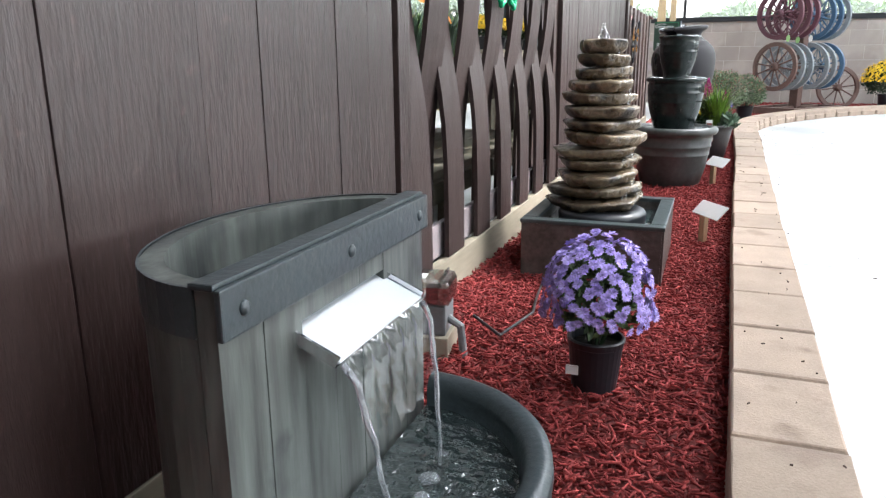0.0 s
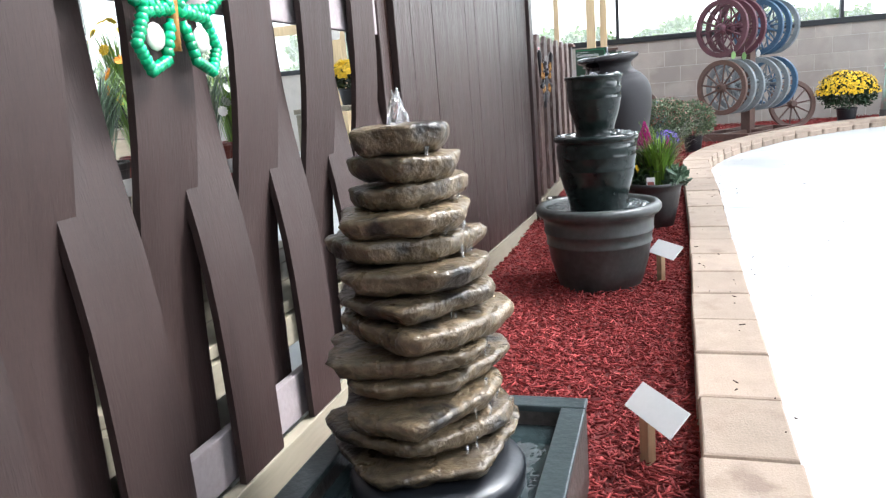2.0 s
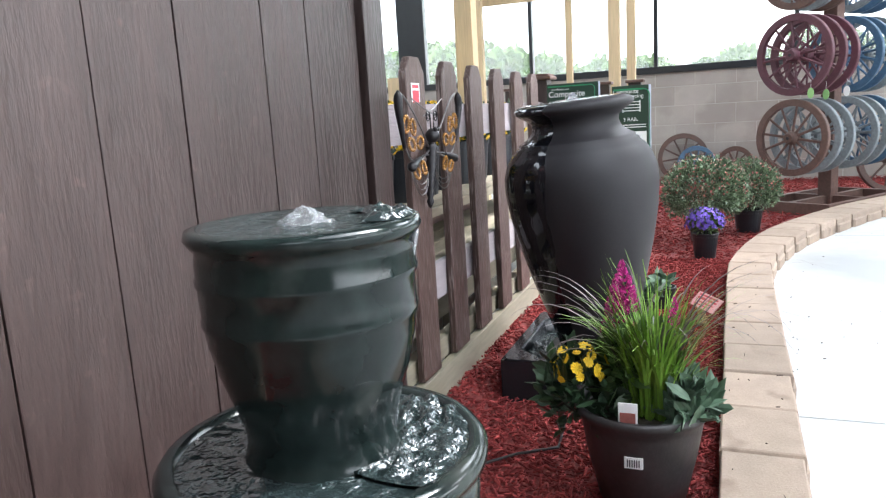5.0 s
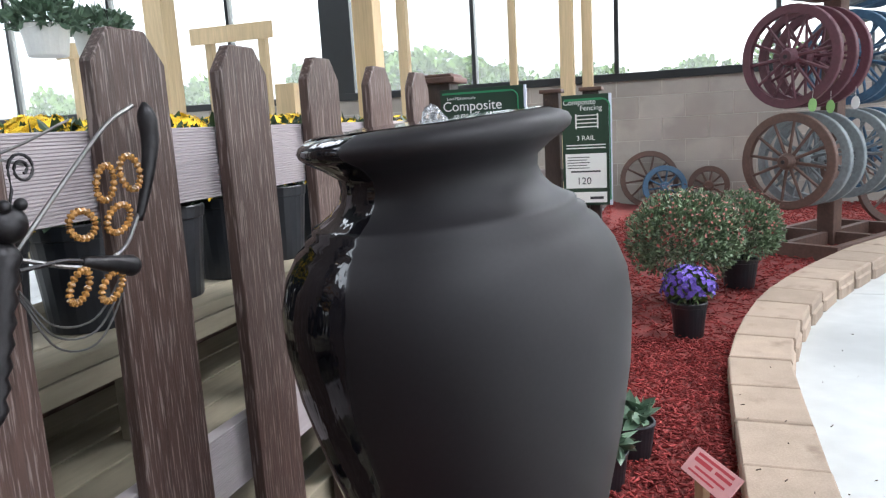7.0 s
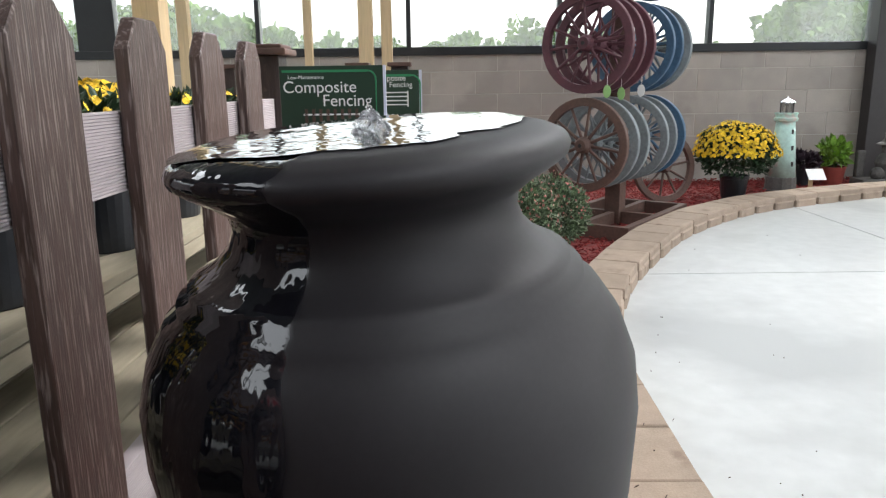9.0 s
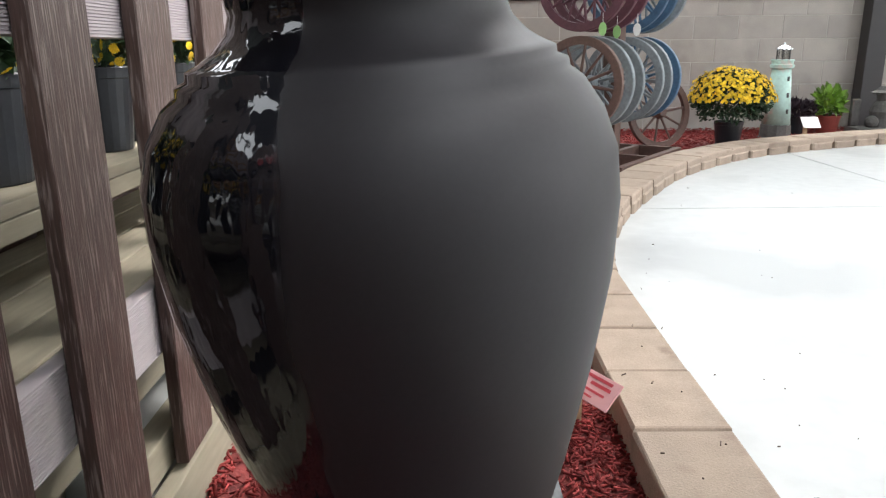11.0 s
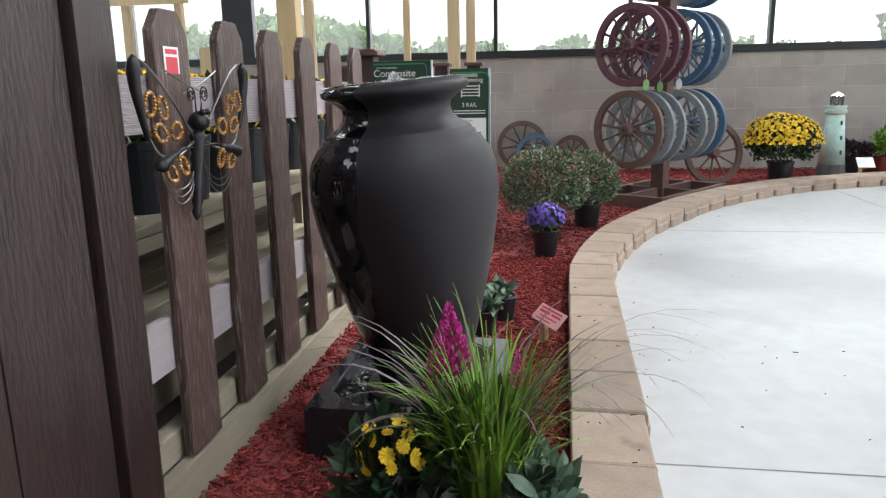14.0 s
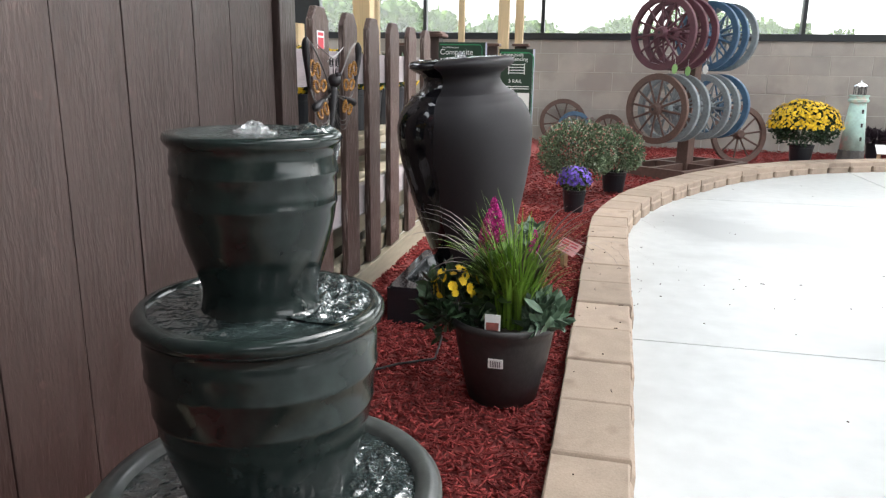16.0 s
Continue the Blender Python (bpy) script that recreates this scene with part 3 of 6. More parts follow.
# north wall: blocks below a long window
wall_n = thing("wall_north", 0, 0, 0, "grey-tan concrete block wall below a long window", "wall", kind="structure")
SILL, HEAD = 1.63, 4.0
part("mortar", box(WEST, WALL_Y + 0.006, -0.1, EAST, WALL_Y + 0.25, SILL), M_MORTAR, wall_n)
part("lintel", box(WEST, WALL_Y, HEAD, EAST, WALL_Y + 0.25, ROOF), M_WHITEWALL, wall_n)
for x0, x1, name in ((WEST, -12.9, "pier"), (9.0, EAST, "pier")):
    part(name, box(x0, WALL_Y, SILL, x1, WALL_Y + 0.25, HEAD), M_WHITEWALL, wall_n)
course = 0.281
for r in range(6):
    z0, z1 = 0.02 + r * course, min(0.02 + (r + 1) * course, SILL)
    off = 0.0 if r % 2 else 0.281
    for k in range(27):
        x0 = -6.9 + off + k * 0.562
        part("block", box(x0 + 0.005, WALL_Y, z0 + 0.004, x0 + 0.557, WALL_Y + 0.05, z1 - 0.004, 0.003), M_BLOCK, wall_n)

window = thing("window_1", 0, WALL_Y, 0, "long black-framed window band looking out on trees", "window", kind="structure")
part("sill", box(-12.9, -0.05, SILL, 9.0, 0.2, SILL + 0.1, 0.006), M_FRAME, window)
part("head", box(-12.9, 0.0, HEAD - 0.08, 9.0, 0.12, HEAD, 0.005), M_FRAME, window)
mull = [-12.87, -10.7, -8.57, -6.4, -4.63, -2.6, -0.71, 1.18, 3.07, 5.1, 7.0, 8.97]
for x in mull:
    w = 0.24 if x == -4.63 else 0.028
    part("mullion", box(x - w, 0.0, SILL + 0.1, x + w, 0.14, HEAD - 0.08, 0.004), M_FRAME, window)
for x0, x1 in zip(mull, mull[1:]):
    pane = part("pane", box(x0 + 0.02, 0.06, SILL + 0.09, x1 - 0.02, 0.072, HEAD - 0.07), M_GLASS, window)
    pane.visible_shadow = False
column = thing("steel_column", 5.14, WALL_Y - 0.15, 0, "dark brown square steel column against the block wall", "column", kind="structure")
part("shaft", box(-0.125, -0.1, 0.02, 0.125, 0.1, ROOF, 0.008), M_STEEL, column)
part("base_plate", box(-0.19, -0.14, 0.0, 0.19, 0.14, 0.022, 0.003), M_STEEL, column)

# west, east and south walls close the hall
wall_w = thing("wall_west", WEST, 0, 0, "white wall with a wide window band", "wall", kind="structure")
part("dado", box(-0.25, SOUTH, -0.1, 0, WALL_Y + 0.25, 1.1), M_BLOCK, wall_w)
part("lintel", box(-0.25, SOUTH, 4.0, 0, WALL_Y + 0.25, ROOF), M_WHITEWALL, wall_w)
part("pier", box(-0.25, SOUTH, 1.1, 0, -3.0, 4.0), M_WHITEWALL, wall_w)
for y in np.arange(-3.0, 16.5, 2.4):
    part("mullion", box(-0.15, y - 0.04, 1.1, -0.02, y + 0.04, 4.0), M_FRAME, wall_w)
# unseen east wall, assumed, with a gap for the added side lamp
wall_e = thing("wall_east", EAST, 0, 0, "unseen tan wall, open in a high band for the added lamp", "wall", kind="structure")
part("dado", box(0, SOUTH, -0.1, 0.25, WALL_Y + 0.25, 1.85), M_DARKWALL, wall_e)
part("lintel", box(0, SOUTH, 4.15, 0.25, WALL_Y + 0.25, ROOF), M_WHITEWALL, wall_e)
part("pier", box(0, SOUTH, 1.85, 0.25, -4.0, 4.15), M_WHITEWALL, wall_e)
part("pier", box(0, 14.0, 1.85, 0.25, WALL_Y + 0.25, 4.15), M_WHITEWALL, wall_e)
# unseen south wall, added dull so that glossy things reflect a dark hall
tagged(part("wall_south", box(WEST - 0.25, SOUTH - 0.2, -0.1, EAST + 0.25, SOUTH, ROOF), M_DARKWALL), "unseen plain tan wall, added dark behind the viewer", "wall", kind="structure")

# unseen ceiling, kept dark for contrast in reflections, open at the added lamps
bm = None
xs = sorted({x + s * SKY_W / 2 for x, y in FILL_OPENINGS for s in (-1, 1)} | {WEST - 0.25, EAST + 0.25})
ys = sorted({y + s * SKY_L / 2 for x, y in FILL_OPENINGS for s in (-1, 1)} | {SOUTH - 0.2, WALL_Y + 0.25})
for x0, x1 in zip(xs, xs[1:]):
    for y0, y1 in zip(ys, ys[1:]):
        cx, cy = (x0 + x1) / 2, (y0 + y1) / 2
        if not any(abs(cx - sx) < SKY_W / 2 and abs(cy - sy) < SKY_L / 2 for sx, sy in FILL_OPENINGS):
            bm = box(x0, y0, ROOF, x1, y1, ROOF + 0.2, 0, bm)
tagged(part("ceiling", bm, M_DECK), "unseen ceiling, assumed grey steel deck, open for the added lamps", "ceiling", kind="structure")

# outdoors: ground and a far line of trees
raw("ground", [(-600, WALL_Y + 0.25, -0.25), (600, WALL_Y + 0.25, -0.25), (600, 900, -0.25), (-600, 900, -0.25)], [(0, 1, 2, 3)], M_GRASSLAND)
tagged(bpy.data.objects["ground"], "flat grassland outside, running to the horizon", "ground", kind="structure")


def tree_mesh(seed):
    r = random.Random(seed)
    trunk = tube([(0, 0, -0.3), (0.1, 0, 1.2), (0.0, 0.1, 2.6), (0.1, 0, 4.2)], 0.22, 7, taper=0.4)
    for k in range(5):
        a = k * 1.26 + r.random()
        trunk = tube([(0.05, 0, 1.6 + 0.3 * k), (math.cos(a) * 0.9, math.sin(a) * 0.9, 2.6 + 0.3 * k), (math.cos(a) * 1.6, math.sin(a) * 1.6, 3.5 + 0.35 * k)], 0.09, 5, trunk, taper=0.3)
    V, F = [], []
    clumps = [(r.gauss(0, 1.2), r.gauss(0, 1.2), r.uniform(1.6, 5.2), r.uniform(0.6, 1.25)) for _ in range(24)]
    for cx, cy, cz, cr in clumps:
        for _ in range(80):
            d = Vector((r.gauss(0, 1), r.gauss(0, 1), r.gauss(0, 1))).normalized() * cr * r.uniform(0.6, 1.05)
            c = Vector((cx, cy, cz)) + d
            q = Euler((r.uniform(0, 6), r.uniform(0, 6), r.uniform(0, 6))).to_matrix()
            s = r.uniform(0.16, 0.36)
            i = len(V)
            V += [tuple(c + q @ Vector(v) * s) for v in ((-1, -0.6, 0), (1, -0.5, 0.15), (0.9, 0.6, 0), (-0.8, 0.7, 0.2))]
            F.append((i, i + 1, i + 2, i + 3))
    return trunk, V, F


first = []
for s in range(3):
    t0 = thing("tree", -500, 60, -0.25, "leafy green tree far off beyond the window", "tree", "trees outside")
    trunk, V, F = tree_mesh(s)
    part("trunk", trunk, M_BARK, t0)
    raw("crown", V, F, M_TREELEAF, t0)
    first.append(t0)
rt = random.Random(9)
for k in range(44):
    m = pose(-75 + k * 3.4 + rt.uniform(-1.2, 1.2), rt.uniform(72, 100), -0.25, 0, 0, rt.uniform(0, 360))
    src = first[k % 3]
    ob = copy_thing(src, m)
    s = rt.uniform(0.8, 1.5)
    ob.scale = (s * rt.uniform(1, 1.35), s, s)
for k, t0 in enumerate(first):
    t0.matrix_world = pose(-8 + 9 * k, 76, -0.25)

# ---- fence ----
def board_panel(x0, y0, seams, turn, label):
    """Boards between the seams; the first seam is the panel's start."""
    ob = thing("privacy_fence", x0, y0, 0, label, "fence", turn=turn)
    r = random.Random(len(seams))
    part("backing", box(-0.05, 0.0, 0.2, -0.032, seams[-1] - seams[0], 1.83), M_WHEELBROWN, ob)
    for a, b in zip(seams, seams[1:]):
        part("board", box(-0.03, a - seams[0] + 0.0016, 0.162, r.uniform(-0.0015, 0.0015), b - seams[0] - 0.0016, 1.83, 0.003), M_PANEL, ob)
    return ob


def fence_post(y, x=FENCE + 0.012, w=0.1, top=1.83, cap=False):
    ob = thing("fence_post", x, y, 0, "brown composite fence post" + (" with a flat cap" if cap else ""), "fence post", "fence posts")
    part("shaft", box(-0.1, -w / 2, 0.02, 0.0, w / 2, top, 0.005), M_PANEL, ob)
    if cap:
        part("cap", box(-0.13, -w / 2 - 0.03, top, 0.03, w / 2 + 0.03, top + 0.022, 0.006), M_WHEELBROWN, ob)
        part("cap_top", box(-0.115, -w / 2 - 0.015, top + 0.022, 0.015, w / 2 + 0.015, top + 0.035, 0.005), M_WHEELBROWN, ob)
    return ob


SEAMS_A = [-1.6, -1.36, -1.02, -0.83, -0.48, -0.27, 0.07, 0.27, 0.6, 0.81, 1.16, 1.36, 1.7, 1.885, 2.055]
SEAMS_C = [4.63, 4.8, 5.06, 5.25, 5.55, 5.72, 5.955, 6.18, 6.47, 6.66, 6.925]
board_panel(WOVEN, -1.6, SEAMS_A, 0, "solid dark brown privacy panel of grooved composite boards")
board_panel(WOVEN, 4.63, SEAMS_C, -math.degrees(math.atan2(0.11, 2.32)), "solid dark brown privacy panel of grooved composite boards")
fence_post(2.135, WOVEN + 0.003, 0.09)
fence_post(4.575, WOVEN - 0.03, 0.085)
fence_post(7.0, FENCE + 0.006, 0.13)
fence_post(9.5, FENCE - 0.01, 0.13, 1.37, True)

# woven panel: upright boards bent over a high and a low rail in turn
weave = thing("woven_fence", WOVEN, 2.18, 0, "brown woven fence panel, its upright boards bent over grey rails", "fence")


def bent_board(front_top, y, w):
    n, t, d = 15, 0.018, 0.082
    V, F = [], []
    for i in range(n):
        z = 0.162 + (1.60 - 0.162) * i / (n - 1)
        s = 1 / (1 + math.exp(-(z - 0.88) / 0.12))
        x = -d * (1 - s) if front_top else -d * s
        for dx, dy in ((0, -w / 2), (0, w / 2), (-t, w / 2), (-t, -w / 2)):
            V.append((x + dx, y + dy, z))
    for i in range(n - 1):
        for k in range(4):
            a, b = i * 4 + k, i * 4 + (k + 1) % 4
            F.append((a, b, b + 4, a + 4))
    F += [(3, 2, 1, 0), (4 * n - 4, 4 * n - 3, 4 * n - 2, 4 * n - 1)]
    return V, F


PITCH = 0.366
for k in range(6):
    raw("board", *bent_board(True, 2.49 + PITCH * k - 2.18, 0.196), M_WEAVE, weave)
for k in range(7):
    raw("board", *bent_board(False, (2.275 if k == 0 else 2.275 + PITCH * k - 0.005) - 2.18, 0.186), M_WEAVE, weave)
part("rail", box(-0.062, 0.002, 1.27, -0.036, 2.35, 1.41, 0.004), M_RAILDARK, weave)
part("rail", box(-0.062, 0.002, 0.165, -0.036, 2.35, 0.295, 0.004), M_RAILDARK, weave)

# picket panel with ribbed grey rails
pickets = thing("picket_fence", FENCE, 7.1, 0, "brown wood-grained picket panel with dog-eared tops on grey rails", "fence")


def picket(y, w=0.168, z0=0.225, z1=1.39):
    bm = bmesh.new()
    e = 0.042
    out = [(-w / 2, z0), (w / 2, z0), (w / 2, z1 - e * 1.25), (w / 2 - e, z1), (-w / 2 + e, z1), (-w / 2, z1 - e * 1.25)]
    f = [bm.verts.new((0, y + a, z)) for a, z in out]
    b = [bm.verts.new((-0.028, y + a, z)) for a, z in out]
    bm.faces.new(f)
    bm.faces.new(b[::-1])
    for i in range(6):
        bm.faces.new((f[i - 1], b[i - 1], b[i], f[i]))
    bmesh.ops.recalc_face_normals(bm, faces=bm.faces[:])
    bmesh.ops.bevel(bm, geom=bm.edges[:], offset=0.003, segments=1, affect="EDGES")
    return bm


for y in (7.315, 7.662, 7.992, 8.345, 8.715, 9.07):
    part("picket", picket(y - 7.1), M_COMPOSITE, pickets)
def ribbed_rail(z, h, length, ribs=26):
    """A rail whose front is drawn into fine level ribs."""
    out = [(-0.062, z), (-0.062, z + h)]
    for k in range(ribs):
        top, low = z + h * (1 - k / ribs), z + h * (1 - (k + 1) / ribs)
        out += [(-0.0332, top), (-0.031, top - 0.001), (-0.031, low + 0.0022), (-0.0332, low + 0.0012)]
    V = [(x, y, zz) for y in (0.0, length) for x, zz in out]
    n = len(out)
    F = [(k, (k + 1) % n, (k + 1) % n + n, k + n) for k in range(n)] + [tuple(range(n))[::-1], tuple(range(n, 2 * n))]
    return V, F


for z in (1.09, 0.475):
    raw("rail", *ribbed_rail(z, 0.14, 2.35), M_RAIL, pickets)

beam = thing("ground_beam", 0, 0, 0, "pale treated timber beam under the fence", "timber beam")
for xa, ya, xb, yb, top in ((WOVEN + 0.004, -1.6, WOVEN + 0.004, 2.055, 0.158), (WOVEN + 0.004, 2.06, WOVEN + 0.004, 4.6, 0.158), (WOVEN + 0.004, 4.605, -0.801, 6.93, 0.158), (-0.786, 6.935, -0.786, 9.6, 0.217)):
    length = math.hypot(xb - xa, yb - ya)
    ob = part("timber", box(-0.04, 0, -0.05, 0.0, length, top, 0.004), M_TIMBER, beam)
    ob.matrix_local = pose(xa, ya, 0, 0, 0, -math.degrees(math.atan2(xb - xa, yb - ya)))
part("timber", box(-0.885, 7.1, 0.217, -0.83, 9.6, 0.30, 0.004), M_TIMBER, beam)


# ---- fountains ----
urn = thing("urn_fountain", -0.33, 7.86, MULCH, "tall charcoal urn fountain, wet on one side, in square tray", "fountain")
bm = lathe([(0.15, 0.115), (0.162, 0.13), (0.158, 0.16), (0.15, 0.18), (0.164, 0.24), (0.197, 0.35), (0.235, 0.48), (0.273, 0.63), (0.299, 0.76), (0.309, 0.86), (0.306, 0.92), (0.29, 0.97), (0.266, 1.008),
            (0.248, 1.022), (0.247, 1.032), (0.233, 1.038), (0.232, 1.048), (0.217, 1.055), (0.197, 1.068), (0.179, 1.088), (0.172, 1.108), (0.175, 1.128), (0.198, 1.146), (0.221, 1.16), (0.234, 1.17), (0.237, 1.18), (0.232, 1.19), (0.218, 1.197), (0.198, 1.2015), (0.18, 1.202), (0.1, 1.2025), (0.0005, 1.203)], 72)
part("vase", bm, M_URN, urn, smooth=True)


def rumpled(centre, z, ang0, ang1, r0, r1, lift, freq, seed, na=60, nr=26):
    """A sheet of broken running water between two radii and two bearings, with an uneven outline."""
    V, F = [], []
    for i in range(na):
        a = ang0 + (ang1 - ang0) * i / (na - 1)
        fade = min(1, 6 * min(i, na - 1 - i) / (na - 1))
        out = r1 * (1 - 0.12 * abs(noise.noise((a * 4, seed, 0)))) if fade == 1 else r0 + (r1 - r0) * fade
        for j in range(nr):
            f = j / (nr - 1)
            r = r0 + (out - r0) * f
            x, y = centre[0] + r * math.cos(a), centre[1] + r * math.sin(a)
            edge = min(1, 5 * min(f, 1 - f)) * fade
            h = noise.noise((x * freq, y * freq * 0.6, seed)) + 0.5 * noise.noise((x * freq * 2.3, y * freq * 1.6, seed + 3))
            V.append((x, y, z + lift * edge * (0.25 + h)))
    for i in range(na - 1):
        for j in range(nr - 1):
            k = i * nr + j
            F.append((k, k + 1, k + nr + 1, k + nr))
    return V, F


# the film of water leaves the rim dry on the side towards the kerb
V, F = [], []
n = 96
V.append((0, 0, 1.2046))
for j, rf in enumerate((0.3, 0.6, 0.85, 1.0)):
    for i in range(n):
        a = 2 * math.pi * i / n
        dry = max(0.0, math.cos(a - radians(-62))) ** 0.8
        reach = 0.229 - 0.085 * dry * (1 + 0.5 * noise.noise((3 * math.cos(a), 3 * math.sin(a), 2))) + 0.012 * dry * noise.noise((9 * math.cos(a), 9 * math.sin(a), 7))
        r = reach * rf
        V.append((r * math.cos(a), r * math.sin(a), 1.2042 if r < 0.195 else 1.2042 - 0.24 * (r - 0.195)))
for i in range(n):
    F.append((0, 1 + i, 1 + (i + 1) % n))
    for j in range(3):
        p, q = 1 + j * n + i, 1 + j * n + (i + 1) % n
        F.append((p, p + n, q + n, q))
raw("water", V, F, M_FILM, urn, "rippling water", smooth=True)
part("water_jet", splash(0, 0, 1.204, 0.026, 0.024, 3), M_SPRAY, urn, "bubbling jet of water", smooth=True)


LEAN_URN = Matrix.Translation((0.054, 0.054, 0.1)) @ Matrix.Rotation(radians(-3.6), 4, "Y") @ Matrix.Rotation(radians(3.0), 4, "X") @ Matrix.Translation((0, 0, -0.115))
for ob in urn.children:
    ob.matrix_local = LEAN_URN


def tray(x0, y0, x1, y1, z0, z1, wall, depth, bevel=0.008):
    """An open square tray."""
    bm = bmesh.new()
    o = [(x0, y0), (x1, y0), (x1, y1), (x0, y1)]
    i = [(x0 + wall, y0 + wall), (x1 - wall, y0 + wall), (x1 - wall, y1 - wall), (x0 + wall, y1 - wall)]
    a = [bm.verts.new((*p, z0)) for p in o]
    b = [bm.verts.new((*p, z1)) for p in o]
    c = [bm.verts.new((*p, z1)) for p in i]
    d = [bm.verts.new((*p, z1 - depth)) for p in i]
    bm.faces.new(a[::-1])
    bm.faces.new(d)
    for r0, r1 in ((a, b), (b, c), (c, d)):
        for k in range(4):
            bm.faces.new((r0[k], r0[(k + 1) % 4], r1[(k + 1) % 4], r1[k]))
    bmesh.ops.bevel(bm, geom=[e for e in bm.edges if not (e.verts[0] in a and e.verts[1] in a)], offset=bevel, segments=2, affect="EDGES")
    return bm


def urn_tray():
    """A square tray with an eight-sided hollow in its top."""
    bm = bmesh.new()
    x0, y0, x1, y1, c = -0.289, -0.252, 0.32, 0.48, 0.1
    o = [(x0, y0), (x1, y0), (x1, y1), (x0, y1)]
    w = 0.052
    hole = [(x0 + w, y0 + w + c), (x0 + w + c, y0 + w), (x1 - w - c, y0 + w), (x1 - w, y0 + w + c), (x1 - w, y1 - w - c), (x1 - w - c, y1 - w), (x0 + w + c, y1 - w), (x0 + w, y1 - w - c)]
    low = [bm.verts.new((*p, -0.01)) for p in o]
    rim = [bm.verts.new((*p, 0.17)) for p in o]
    lip = [bm.verts.new((*p, 0.17)) for p in hole]
    cx, cy = (x0 + x1) / 2, (y0 + y1) / 2
    pit = [bm.verts.new((cx + (p[0] - cx) * 0.94, cy + (p[1] - cy) * 0.94, 0.085)) for p in hole]
    bm.faces.new(low[::-1])
    bm.faces.new(pit)
    for k in range(4):
        bm.faces.new((low[k], low[(k + 1) % 4], rim[(k + 1) % 4], rim[k]))
        bm.faces.new((rim[k], lip[2 * k + 1], lip[2 * k]))
        bm.faces.new((rim[k], rim[(k + 1) % 4], lip[(2 * k + 2) % 8], lip[2 * k + 1]))
    for k in range(8):
        bm.faces.new((lip[k], lip[(k + 1) % 8], pit[(k + 1) % 8], pit[k]))
    bmesh.ops.recalc_face_normals(bm, faces=bm.faces[:])
    bmesh.ops.bevel(bm, geom=[e for e in bm.edges if not (e.verts[0] in low and e.verts[1] in low)], offset=0.007, segments=2, affect="EDGES")
    return bm


part("tray", urn_tray(), M_TRAY, urn, "charcoal resin tray, dry grey on one side and wet black on the other")
part("tray_water", box(-0.228, -0.19, 0.088, 0.05, 0.42, 0.118), M_WATER, urn, "rippling water")
raw("running_water", *rumpled((0.0, 0.05), 0.125, radians(140), radians(258), 0.1, 0.25, 0.03, 42, 4), M_WATER, urn, "broken running water", smooth=True)
part("plinth", lathe([(0.2, 0.085), (0.205, 0.15), (0.195, 0.158), (0.15, 0.16)], 40, cap_top=True), M_POTDARK, urn, smooth=False).location = (0.054, 0.054, 0)

stack = thing("stone_stack_fountain", -0.445, 3.33, MULCH, "fountain of stacked flat brown stones in a square slate-look basin", "fountain")
part("basin", tray(-0.295, -0.355, 0.3, 0.35, -0.06, 0.205, 0.055, 0.1), M_BOX, stack, "mottled slate-look basin")
for x0, y0, x1, y1 in ((-0.299, -0.359, 0.304, -0.297), (-0.299, 0.292, 0.304, 0.354), (-0.299, -0.2955, -0.237, 0.2905), (0.242, -0.2955, 0.304, 0.2905)):
    part("basin_rim", box(x0, y0, 0.192, x1, y1, 0.21, 0.005), M_BOXRIM, stack, "green-grey rim")
part("water", box(-0.24, -0.3, 0.1, 0.245, 0.3, 0.155), M_CALM, stack, "dark still water")
rs = random.Random(12)
z = 0.2
part("pedestal", lathe([(0.195, 0.11), (0.2, 0.19), (0.19, 0.205), (0.15, 0.212)], 40, cap_top=True), M_POTBLACK, stack, "black plinth", smooth=True)
layers = 13
